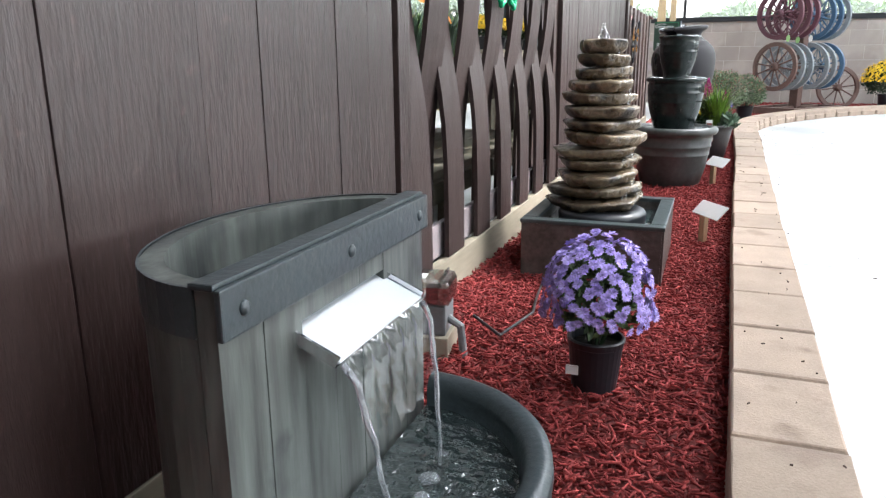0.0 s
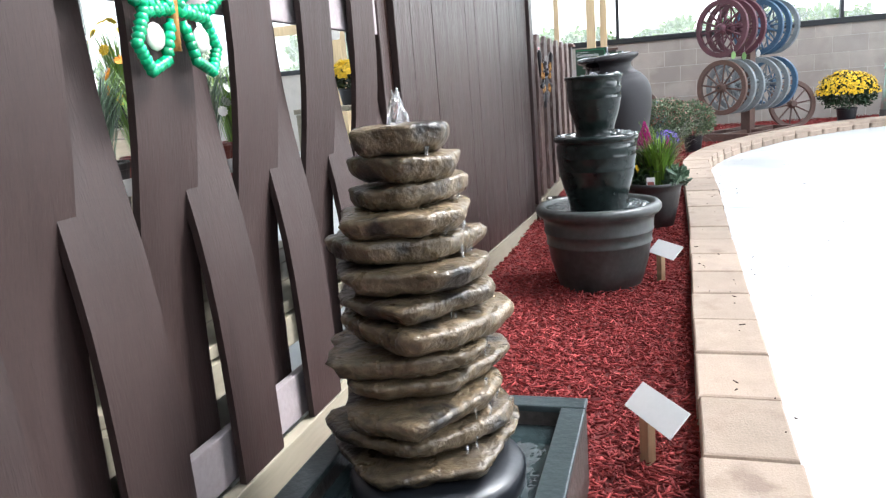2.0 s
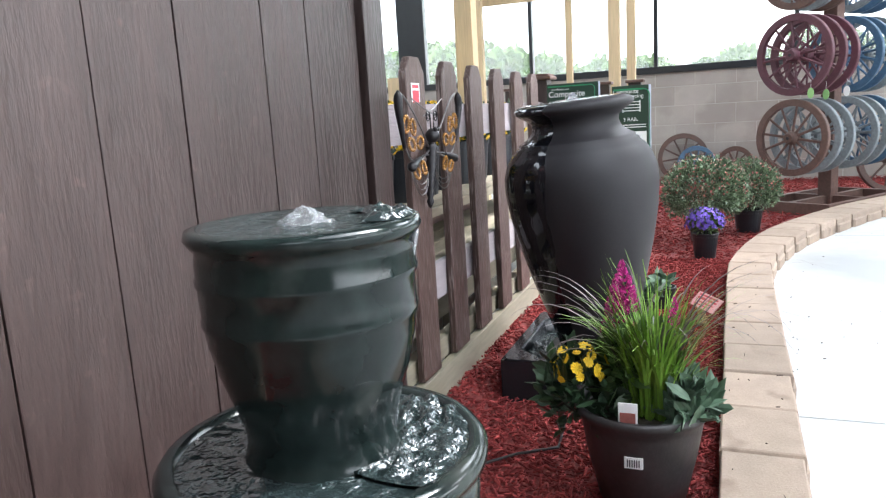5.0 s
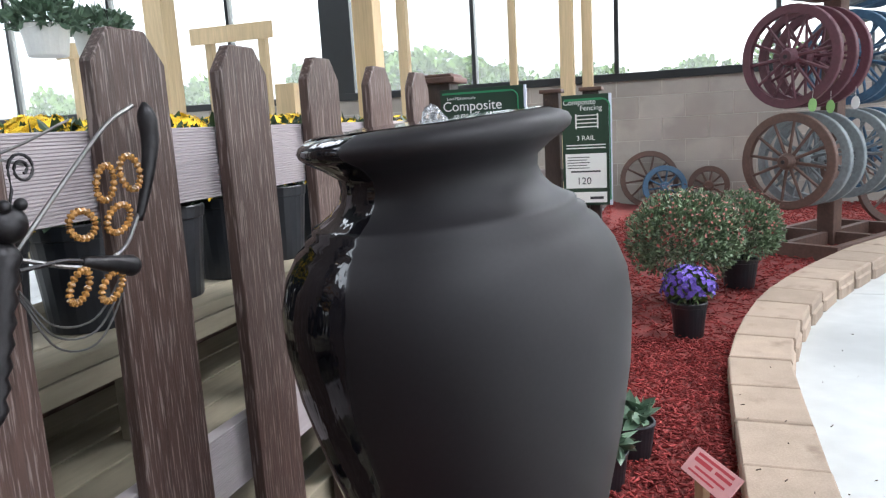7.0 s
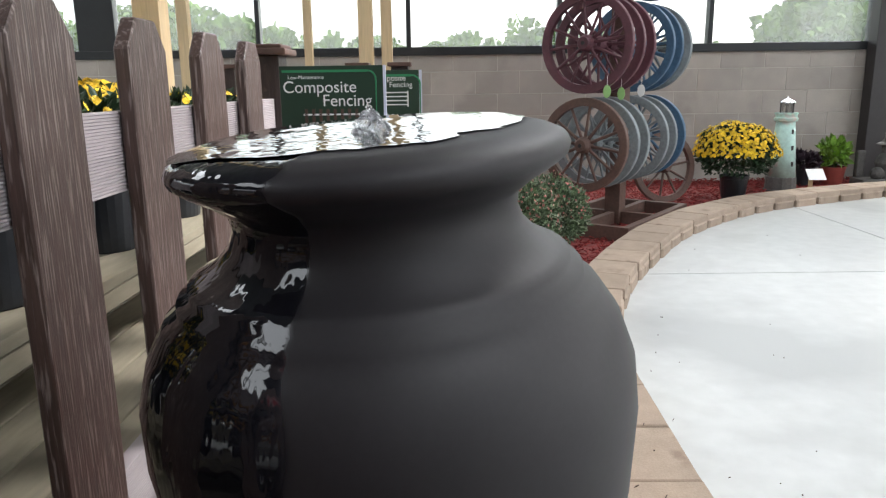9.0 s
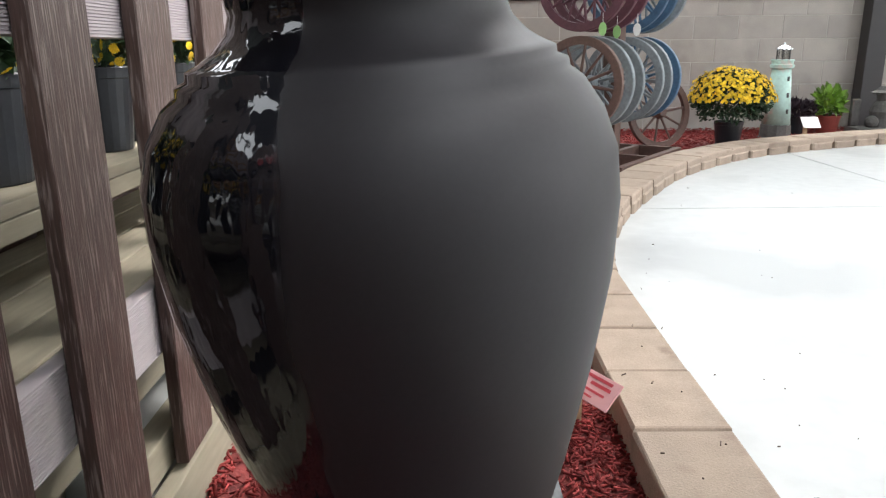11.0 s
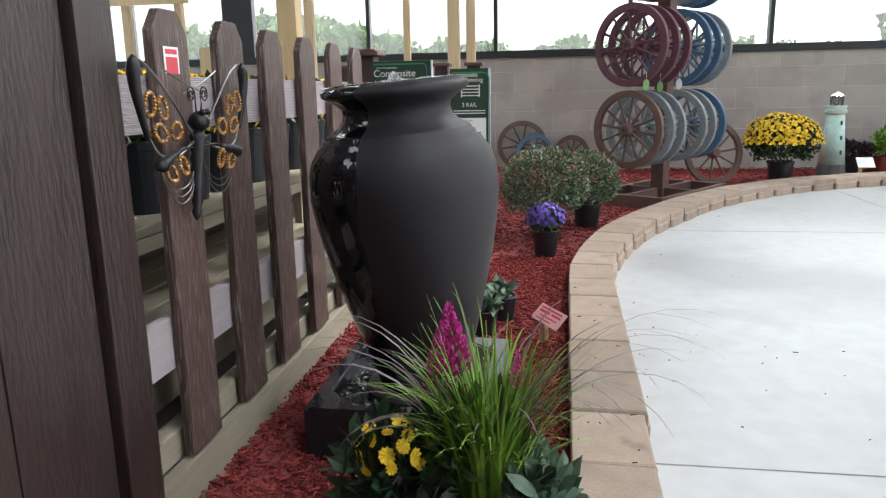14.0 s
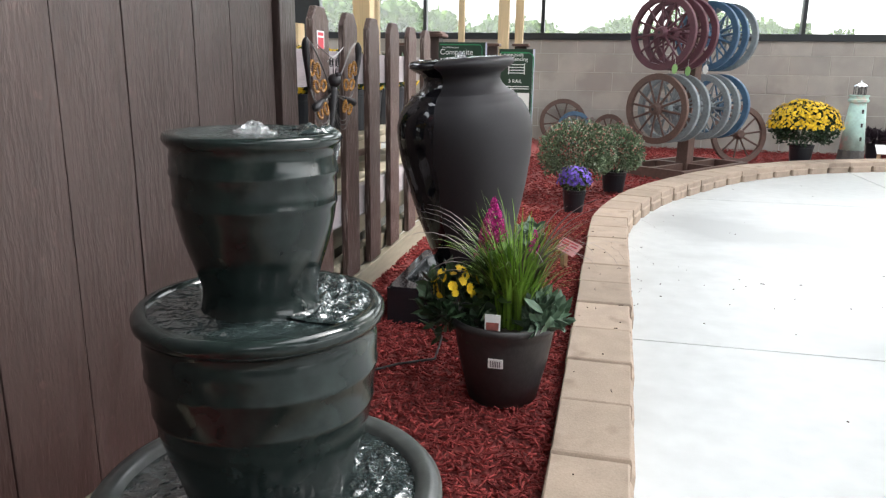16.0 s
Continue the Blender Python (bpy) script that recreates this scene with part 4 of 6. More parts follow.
for k in range(layers):
    f = k / (layers - 1)
    rx = 0.207 - 0.078 * f ** 0.95 + rs.uniform(-0.007, 0.008) - (0.02 if f > 0.8 else 0)
    h = 0.0608 + rs.uniform(-0.008, 0.006)
    n = 44
    bm = bmesh.new()
    shift = Vector((rs.uniform(0, 50), rs.uniform(0, 50), rs.uniform(0, 50)))
    # a few flat breaks give each stone its corners
    cuts = [(6.28 * j / 7 + rs.uniform(-0.4, 0.4), rs.uniform(0.8, 0.97), rs.uniform(-0.1, 0.12)) for j in range(7)]
    cx, cy = rs.uniform(-0.014, 0.014) - 0.032 - 0.004 * f, 0.045 + rs.uniform(-0.014, 0.014)
    tilt = [rs.uniform(-0.05, 0.05), rs.uniform(-0.05, 0.05)]
    rings = []
    for s, zz in ((0.7, 0.0), (0.78, 0.05), (0.88, 0.16), (0.95, 0.32), (0.99, 0.5), (1.02, 0.7), (1.025, 0.82), (1.0, 0.9), (0.95, 0.94), (0.8, 0.97), (0.4, 1.0)):
        ring = []
        for i in range(n):
            a = 2 * math.pi * i / n
            edge = 1.1
            for b, reach, slant in cuts:
                c = math.cos(a - b)
                if c > 0.25:
                    edge = min(edge, (reach + slant * (zz - 0.5)) / c)
            edge += 0.05 * noise.noise(Vector((math.cos(a) * 1.3, math.sin(a) * 1.3, 0)) + shift)
            rough = 0.05 * noise.noise(Vector((math.cos(a) * 4, math.sin(a) * 4, zz * 2.2)) + shift) + 0.03 * noise.noise(Vector((math.cos(a) * 11, math.sin(a) * 11, zz * 5)) + shift)
            r = rx * 1.06 * s * (edge + rough)
            x, y = cx + r * math.cos(a), cy + r * math.sin(a)
            ring.append(bm.verts.new((x, y, z + h * zz + tilt[0] * x + tilt[1] * y + 0.006 * noise.noise(Vector((x * 22, y * 22, zz)) + shift))))
        rings.append(ring)
    for r0, r1 in zip(rings, rings[1:]):
        for i in range(n):
            bm.faces.new((r0[i], r0[(i + 1) % n], r1[(i + 1) % n], r1[i]))
    bm.faces.new(rings[0][::-1])
    bm.faces.new(rings[-1])
    part("stone", bm, M_SLATE, stack, smooth=True)
    z += h * 0.985
STACK_TOP = z
part("water_jet", splash(-0.036, 0.045, STACK_TOP, 0.024, 0.062, 8), M_SPRAY, stack, "bubbling jet of water", smooth=True)
rw = random.Random(5)
for k in range(24):
    a = rw.uniform(-0.75, 0.5)
    z0 = rw.uniform(0.25, 0.92)
    r = 0.186 - 0.09 * (z0 - 0.2) / 0.75
    pts = [(-0.034 + r * math.cos(a) + rw.uniform(-0.004, 0.004), 0.045 + r * math.sin(a) + rw.uniform(-0.004, 0.004), z0 - 0.016 * i) for i in range(4)]
    part("water_drip", tube(pts, rw.uniform(0.0025, 0.005), 5, taper=0.5), M_SPRAY, stack, smooth=True)

pots = thing("tiered_pot_fountain", -0.27, 5.69, MULCH + 0.015, "three-tier fountain of dark green glazed pots with running water", "fountain")
bm = lathe([(0.215, -0.075), (0.225, -0.06), (0.245, 0.0), (0.27, 0.08), (0.283, 0.165), (0.29, 0.172), (0.292, 0.18), (0.289, 0.187), (0.293, 0.225), (0.3, 0.232), (0.302, 0.24), (0.299, 0.247), (0.302, 0.29), (0.308, 0.315), (0.332, 0.325), (0.344, 0.342), (0.344, 0.36), (0.332, 0.373), (0.312, 0.377), (0.293, 0.37), (0.285, 0.34)], 64)
part("lower_pot", bm, M_STONEWARE, pots, "grey banded stoneware bowl", smooth=True)
part("water", lathe([(0.0, 0.357), (0.29, 0.357)], 48, cap_bottom=False), M_WATER, pots, smooth=True)
bm = lathe([(0.152, 0.33), (0.155, 0.37), (0.169, 0.42), (0.187, 0.47), (0.2, 0.52), (0.2045, 0.545), (0.2075, 0.55), (0.2075, 0.556), (0.2065, 0.561), (0.2125, 0.61), (0.2155, 0.616), (0.2155, 0.622), (0.2135, 0.628), (0.2155, 0.655), (0.214, 0.675), (0.206, 0.69), (0.218, 0.694), (0.228, 0.704), (0.229, 0.716), (0.22, 0.727), (0.205, 0.728), (0.198, 0.715)], 64)
part("middle_pot", bm, M_GLAZE, pots, smooth=True)
part("water", lathe([(0.0, 0.72), (0.207, 0.72)], 48, cap_bottom=False), M_WATER, pots, smooth=True)
bm = lathe([(0.122, 0.7), (0.109, 0.7201), (0.103, 0.7412), (0.104, 0.7595), (0.114, 0.7915), (0.13, 0.8373), (0.1395, 0.8766), (0.1425, 0.8967), (0.145, 0.9013), (0.145, 0.9068), (0.1435, 0.9114), (0.145, 0.947), (0.1475, 0.9516), (0.1475, 0.9571), (0.1455, 0.9617), (0.1455, 0.98), (0.143, 0.991), (0.15, 0.9983), (0.156, 1.007), (0.153, 1.016), (0.14, 1.018), (0.13, 1.016)], 64)
part("upper_pot", bm, M_GLAZE, pots, smooth=True)
part("water", lathe([(0.0, 1.0165), (0.05, 1.0135), (0.138, 1.0165)], 48, cap_bottom=False), M_WATER, pots, smooth=True)
part("water_jet", splash(0.0, 0.0, 1.016, 0.03, 0.016, 5), M_SPRAY, pots, smooth=True)
for a in (0.25,):
    part("water_trickle", tube([(0.15 * math.cos(a), 0.15 * math.sin(a), 1.0 - 0.0 * i) if i == 0 else ((0.135 - 0.013 * i) * math.cos(a), (0.135 - 0.013 * i) * math.sin(a), 0.97 - 0.08 * i) for i in range(4)], 0.004, 6, taper=1.6), M_SPRAY, pots, smooth=True)

raw("running_water", *rumpled((0, 0), 0.724, radians(-42), radians(88), 0.1, 0.222, 0.014, 48, 1), M_WATER, pots, "broken running water", smooth=True)
raw("running_water", *rumpled((0, 0), 1.0175, radians(-15), radians(75), 0.085, 0.152, 0.012, 52, 2, 30, 14), M_WATER, pots, "broken running water", smooth=True)
raw("running_water", *rumpled((0, 0), 0.359, radians(-40), radians(70), 0.16, 0.29, 0.012, 44, 3), M_WATER, pots, "broken running water", smooth=True)
pots.scale = (0.93, 0.93, 1.0)

# spillway fountain: flat stave front, curved back, half-round basin
spill = thing("spillway_fountain", -0.53, 0.985, MULCH, "grey barrel-stave fountain with a steel spillway and half-round basin", "fountain")


def half_round(rx, ry, n=24):
    return [(-rx * math.sin(math.pi * i / n), -ry * math.cos(math.pi * i / n)) for i in range(n + 1)]


H = 0.61
out = half_round(0.235, 0.325)
inn = half_round(0.2, 0.285)
bm = bmesh.new()
o0 = [bm.verts.new((x - 0.03, y, 0.0)) for x, y in out]
o1 = [bm.verts.new((x - 0.03, y, H)) for x, y in out]
i1 = [bm.verts.new((x - 0.035, y, H)) for x, y in inn]
i0 = [bm.verts.new((x - 0.035, y, H - 0.2)) for x, y in inn]
for a, b in ((o0, o1), (o1, i1), (i1, i0)):
    for k in range(len(a) - 1):
        bm.faces.new((a[k], a[k + 1], b[k + 1], b[k]))
bm.faces.new(i0)
bmesh.ops.recalc_face_normals(bm, faces=bm.faces[:])
part("back_shell", bm, M_ZINC, spill, smooth=False)
hoop = half_round(0.238, 0.328)
V, F = [], []
for x, y in hoop:
    V += [(x - 0.03, y, H - 0.062), (x - 0.03, y, H + 0.003), (x * 0.985 - 0.03, y * 0.985, H - 0.062), (x * 0.985 - 0.03, y * 0.985, H + 0.003)]
for k in range(len(hoop) - 1):
    a = 4 * k
    F += [(a, a + 1, a + 5, a + 4), (a + 1, a + 3, a + 7, a + 5), (a, a + 4, a + 6, a + 2)]
raw("back_band", V, F, M_BAND, spill, "dark metal band")
r = random.Random(8)
y = -0.325
k = 0
while y < 0.32:
    w = min(0.093, 0.325 - y)
    y1 = y + w
    lo, hi = 0.468, 0.51
    slot = (-0.155 < (y + y1) / 2 < 0.155)
    spans = ((0.0, lo), (hi, H)) if slot else ((0.0, H),)
    for za, zb in spans:
        part("stave", box(-0.03, y + 0.0003, za, r.uniform(-0.0008, 0.0008), y1 - 0.0003, zb, 0.0009), M_ZINC, spill)
    y = y1
part("band", box(0.002, -0.33, H - 0.062, 0.012, 0.33, H + 0.004, 0.003), M_BAND, spill, "dark metal band")
part("band_top", box(-0.034, -0.33, H + 0.001, 0.002, 0.33, H + 0.01, 0.003), M_BAND, spill)
for y in (-0.285, 0.0, 0.285):
    part("rivet", ball(0.012, y, H - 0.03, 0.011, sub=2, squash=(0.5, 1, 1)), M_BAND, spill, smooth=True)
SLOPE = Matrix.Translation((0, 0, 0.486)) @ Matrix.Rotation(radians(24), 4, "Y")


def sloped(bm):
    bmesh.ops.transform(bm, matrix=SLOPE, verts=bm.verts)
    return bm


part("spillway_lip", sloped(box(-0.05, -0.155, -0.004, 0.07, 0.155, 0.0, 0.001)), M_CHROME, spill, "bright steel spillway lip")
part("spillway_side", sloped(box(-0.05, -0.16, -0.004, 0.07, -0.155, 0.014)), M_CHROME, spill)
part("spillway_side", sloped(box(-0.05, 0.155, -0.004, 0.07, 0.16, 0.014)), M_CHROME, spill)
part("spillway_water", sloped(box(-0.04, -0.153, 0.001, 0.072, 0.153, 0.005, 0.001)), M_GLAREFILM, spill, "thin sheet of water, sky reflection painted in pale")
V, F = [], []
rows, cols = 14, 17
for j in range(rows):
    f = j / (rows - 1)
    for i in range(cols):
        g = i / (cols - 1) - 0.5
        V.append((0.066 + 0.05 * math.sqrt(f) + 0.005 * math.sin(i * 2.1 + j), g * (0.30 - 0.09 * f), 0.457 - 0.27 * f))
for j in range(rows - 1):
    for i in range(cols - 1):
        side = abs(i + 0.5 - (cols - 1) / 2)
        if side > 6.6 or j < 4 + 3 * abs(math.sin(i * 1.3)):
            a = j * cols + i
            F.append((a, a + 1, a + cols + 1, a + cols))
raw("falling_water", V, F, M_SHEET, spill, "clear falling water", smooth=True)
for s0 in (-1, 1):
    pts = [(0.07 + 0.05 * math.sqrt(i / 9), s0 * (0.148 - 0.045 * i / 9) + 0.004 * math.sin(i * 1.9), 0.455 - 0.29 * i / 9) for i in range(10)]
    part("water_strand", tube(pts, 0.006, 6, taper=0.6), M_SPRAY, spill, smooth=True)


def half_bowl(rx, ry, n=32):
    return [(rx * math.sin(math.pi * i / n), -ry * math.cos(math.pi * i / n)) for i in range(n + 1)]


bm = bmesh.new()
levels = [(0.32, 0.355, -0.01), (0.335, 0.365, 0.14), (0.345, 0.375, 0.145), (0.345, 0.375, 0.175), (0.34, 0.372, 0.18), (0.348, 0.378, 0.2), (0.345, 0.375, 0.222), (0.325, 0.36, 0.228), (0.3, 0.335, 0.222), (0.29, 0.325, 0.2), (0.285, 0.32, 0.1)]
rings = [[bm.verts.new((x + 0.012, y, zz)) for x, y in half_bowl(0.94 * rx, 0.96 * ry)] for rx, ry, zz in levels]
for a, b in zip(rings, rings[1:]):
    for k in range(len(a) - 1):
        bm.faces.new((a[k], a[k + 1], b[k + 1], b[k]))
bm.faces.new(rings[-1])
bmesh.ops.recalc_face_normals(bm, faces=bm.faces[:])
part("basin", bm, M_BAND, spill, "dark grey half-round basin", smooth=True)
bm = bmesh.new()
bm.faces.new([bm.verts.new((x + 0.011, y, 0.165)) for x, y in half_bowl(0.27, 0.31)])
part("basin_water", bm, M_WATER, spill, "churning water")
for k in range(7):
    part("water_foam", ball(0.12 + r.uniform(-0.03, 0.05), r.uniform(-0.14, 0.14), 0.165, r.uniform(0.012, 0.03), sub=2, squash=(1, 1, 0.35)), M_SPRAY, spill, smooth=True)


# ---- wagon wheels ----
def wheel(name, R, mat, label, group="", spokes=12, thick=0.05):
    ob = thing(name, 0, 0, 0, label, "wagon wheel", group)
    rim = lathe([(R - 0.066, -thick / 2), (R - 0.005, -thick / 2), (R, -thick / 2 + 0.006), (R, thick / 2 - 0.006), (R - 0.005, thick / 2), (R - 0.066, thick / 2), (R - 0.066, -thick / 2)], 40, cap_bottom=False)
    part("rim", rim, mat, ob, smooth=False)
    hub = lathe([(0.018, -0.075), (0.045, -0.075), (0.06, -0.05), (0.068, -0.02), (0.068, 0.02), (0.06, 0.05), (0.045, 0.075), (0.018, 0.075)], 18, cap_bottom=True, cap_top=True)
    part("hub", hub, mat, ob, smooth=False)
    for k in range(spokes):
        a = 2 * math.pi * k / spokes + 0.13
        c, s = math.cos(a), math.sin(a)
        part("spoke", tube([(0.05 * c, 0.05 * s, 0), (0.4 * R * c, 0.4 * R * s, 0), ((R - 0.04) * c, (R - 0.04) * s, 0)], 0.0145, 6, taper=0.8), mat, ob)
    return ob


AZ = 36.0
ax = Vector((math.sin(radians(AZ)), math.cos(radians(AZ)), 0))
rc = Vector((1.262, 13.43, 0))
rack = thing("wheel_rack", rc.x, rc.y, MULCH, "brown timber rack with a base frame and axles for wheels", "display rack", turn=-AZ)
part("post", box(-0.07, -0.07, 0.0, 0.07, 0.07, 2.75, 0.006), M_WHEELBROWN, rack)
for x0, y0, x1, y1 in ((-0.42, -0.72, 0.42, -0.66), (-0.42, 0.66, 0.42, 0.72), (-0.42, -0.66, -0.36, 0.66), (0.36, -0.66, 0.42, 0.66), (-0.36, -0.03, -0.07, 0.03), (0.07, -0.03, 0.36, 0.03), (-0.03, -0.66, 0.03, -0.07), (-0.03, 0.07, 0.03, 0.66)):
    part("base_board", box(x0, y0, -0.01, x1, y1, 0.11, 0.004), M_WHEELBROWN, rack)
ROWS_W = [(0.775, 0.378, ["b", "g", "g", "g", "g", "u"]), (1.57, 0.388, ["m", "m", "m", "u", "u", "g"]), (2.36, 0.37, ["b", "g", "b", "g", "u", "u"])]
MATS = {"b": (M_WHEELBROWN, "brown"), "g": (M_WHEELGREY, "weathered grey"), "m": (M_WHEELMAROON, "maroon"), "u": (M_WHEELBLUE, "slate-blue")}
made = {}
for hz, R, kinds in ROWS_W:
    part("axle", tube([(0, -0.76, hz - MULCH), (0, 0.76, hz - MULCH)], 0.016, 8), M_IRON, rack)
    for i, kd in enumerate(kinds):
        s = (-0.68, -0.45, -0.23, 0.23, 0.45, 0.68)[i]
        p = rc + ax * s + Vector((0, 0, hz))
        m = Matrix.Translation(p) @ Matrix.Rotation(radians(-AZ), 4, "Z") @ Matrix.Rotation(radians(90), 4, "X") @ Matrix.Rotation(0.4 * i + hz, 4, "Z")
        if (kd, R) in made:
            copy_thing(made[kd, R], m)
        else:
            w = wheel("wagon_wheel", R, MATS[kd][0], MATS[kd][1] + " wooden wagon wheel hung on the rack", "wheels on the rack")
            w.matrix_world = m
            made[kd, R] = w
for px, py, R, kd, yaw, lean in ((2.02, 14.55, 0.375, "b", 20, 8), (-0.31, 16.2, 0.36, "b", 4, 12), (-0.12, 16.03, 0.27, "u", 10, 12), (0.40, 16.22, 0.25, "b", -5, 12)):
    w = wheel("wagon_wheel", R, MATS[kd][0], MATS[kd][1] + " wooden wagon wheel standing on the mulch", "wheels on the ground", 10)
    w.matrix_world = Matrix.Translation((px, py, MULCH + R * math.cos(radians(lean)))) @ Matrix.Rotation(radians(yaw), 4, "Z") @ Matrix.Rotation(radians(90 - lean), 4, "X")
for (s, hz, dx, mt) in ((-0.72, 1.2, 0.2, M_LIMETAG), (-0.49, 1.18, 0.22, M_LIMETAG), (-0.27, 1.2, 0.3, M_CARD)):
    p = rc + ax * s + Vector((ax.y, -ax.x, 0)) * dx
    tg = thing("price_tag", p.x, p.y, hz, "oval paper tag hanging from a wagon wheel", "tag", "tags on the wheels", turn=-AZ)
    bm = lathe([(0.0001, -0.002), (0.04, -0.002), (0.04, 0.002), (0.0001, 0.002)], 20)
    bmesh.ops.transform(bm, matrix=Matrix.Rotation(radians(90), 4, "X") @ Matrix.Diagonal((0.8, 1.25, 1, 1)), verts=bm.verts)
    part("disc", bm, mt, tg)
    part("string", tube([(0, 0, 0.05), (0, 0.0, 0.12)], 0.0015, 4), M_CARD, tg)


# ---- plants ----
def pot(ob, R, h, mat, rim=0.012):
    part("pot", lathe([(R * 0.78, 0.0), (R * 0.8, 0.004), (R * 0.97, h * 0.86), (R, h * 0.87), (R + 0.003, h - 0.004), (R, h), (R - rim * 0.5, h), (R * 0.93, h * 0.8)], 28), mat, ob, smooth=False)
    part("soil", lathe([(0.0001, h * 0.86), (R * 0.93, h * 0.84)], 20, cap_bottom=False), M_SOIL, ob)


def leaf_cloud(n, centre, radii, size, seed, lower=-0.5, inner=0.35):
    r = random.Random(seed)
    V, F = [], []
    for _ in range(n):
        while True:
            d = Vector((r.gauss(0, 1), r.gauss(0, 1), r.gauss(0, 1))).normalized()
            if d.z > lower:
                break
        k = r.uniform(inner, 1.0) ** 0.6 * (0.93 + 0.1 * noise.noise(d * 2.5 + Vector((seed, 0, 0))))
        c = Vector(centre) + Vector((d.x * radii[0], d.y * radii[1], d.z * radii[2])) * k
        q = (d + Vector((r.gauss(0, 0.5), r.gauss(0, 0.5), r.gauss(0.3, 0.5)))).to_track_quat("Y", "Z") @ Euler((0, r.uniform(0, 6.28), 0)).to_quaternion()
        s = size * r.uniform(0.6, 1.3)
        i = len(V)
        V += [tuple(c + q @ Vector(v) * s) for v in ((0, -0.6, 0), (0.27, -0.2, 0.05), (0.29, 0.28, 0.06), (0, 0.8, 0), (-0.29, 0.28, 0.06), (-0.27, -0.2, 0.05))]
        F += [(i, i + 1, i + 2, i + 3), (i, i + 3, i + 4, i + 5)]
    return V, F


def heads(n, centre, radii, size, seed, lower=0.0, petals=9, cup=0.25, notch=0.82):
    """Flower heads of several petals over a dome."""
    r = random.Random(seed)
    V, F = [], []
    for k in range(n):
        zz = 1 - (1 - lower) * (k + 0.5) / n
        a = k * 2.39996 + r.uniform(-0.2, 0.2)
        s = math.sqrt(max(0, 1 - zz * zz))
        d = Vector((s * math.cos(a), s * math.sin(a), zz))
        f = r.uniform(0.92, 1.06) * (0.95 + 0.1 * noise.noise(d * 2.5 + Vector((seed, 0, 0))))
        c = Vector(centre) + Vector((d.x * radii[0], d.y * radii[1], d.z * radii[2])) * f
        q = (d + Vector((r.gauss(0, 0.25), r.gauss(0, 0.25), r.gauss(0.1, 0.25)))).to_track_quat("Z", "Y")
        w = size * r.uniform(0.75, 1.2)
        i0 = len(V)
        V.append(tuple(c + q @ Vector((0, 0, 0.12 * w))))
        ring = []
        for j in range(petals * 2):
            b = 2 * math.pi * j / (petals * 2)
            rad = w * (1.0 if j % 2 == 0 else notch)
            V.append(tuple(c + q @ Vector((rad * math.cos(b), rad * math.sin(b), w * (cup if j % 2 == 0 else 0.1) * r.uniform(0.5, 1.2)))))
        for j in range(petals * 2):
            F.append((i0, i0 + 1 + j, i0 + 1 + (j + 1) % (petals * 2)))
    return V, F


def one_flower(size, seed):
    """A daisy of rounded petals in two whorls."""
    r = random.Random(seed)
    V, F = [], []
    for whorl, n in ((0, 13), (1, 9)):
        for k in range(n):
            a = 2 * math.pi * (k + 0.5 * whorl) / n + r.uniform(-0.1, 0.1)
            L = size * (1.0 - 0.3 * whorl) * r.uniform(0.85, 1.1)
            c, s = math.cos(a), math.sin(a)
            w, lift = L * 0.24, size * (0.12 + 0.3 * whorl) * r.uniform(0.6, 1.3)
            i = len(V)
            V += [(0.1 * L * c, 0.1 * L * s, 0.0), (0.6 * L * c - w * s, 0.6 * L * s + w * c, lift * 0.8), (L * c, L * s, lift), (0.6 * L * c + w * s, 0.6 * L * s - w * c, lift * 0.8)]
            F.append((i, i + 3, i + 2, i + 1))
    i = len(V)
    for k in range(6):
        V.append((size * 0.17 * math.cos(k * math.pi / 3), size * 0.17 * math.sin(k * math.pi / 3), size * 0.22))
    F.append(tuple(range(i, i + 6)))
    return V, F


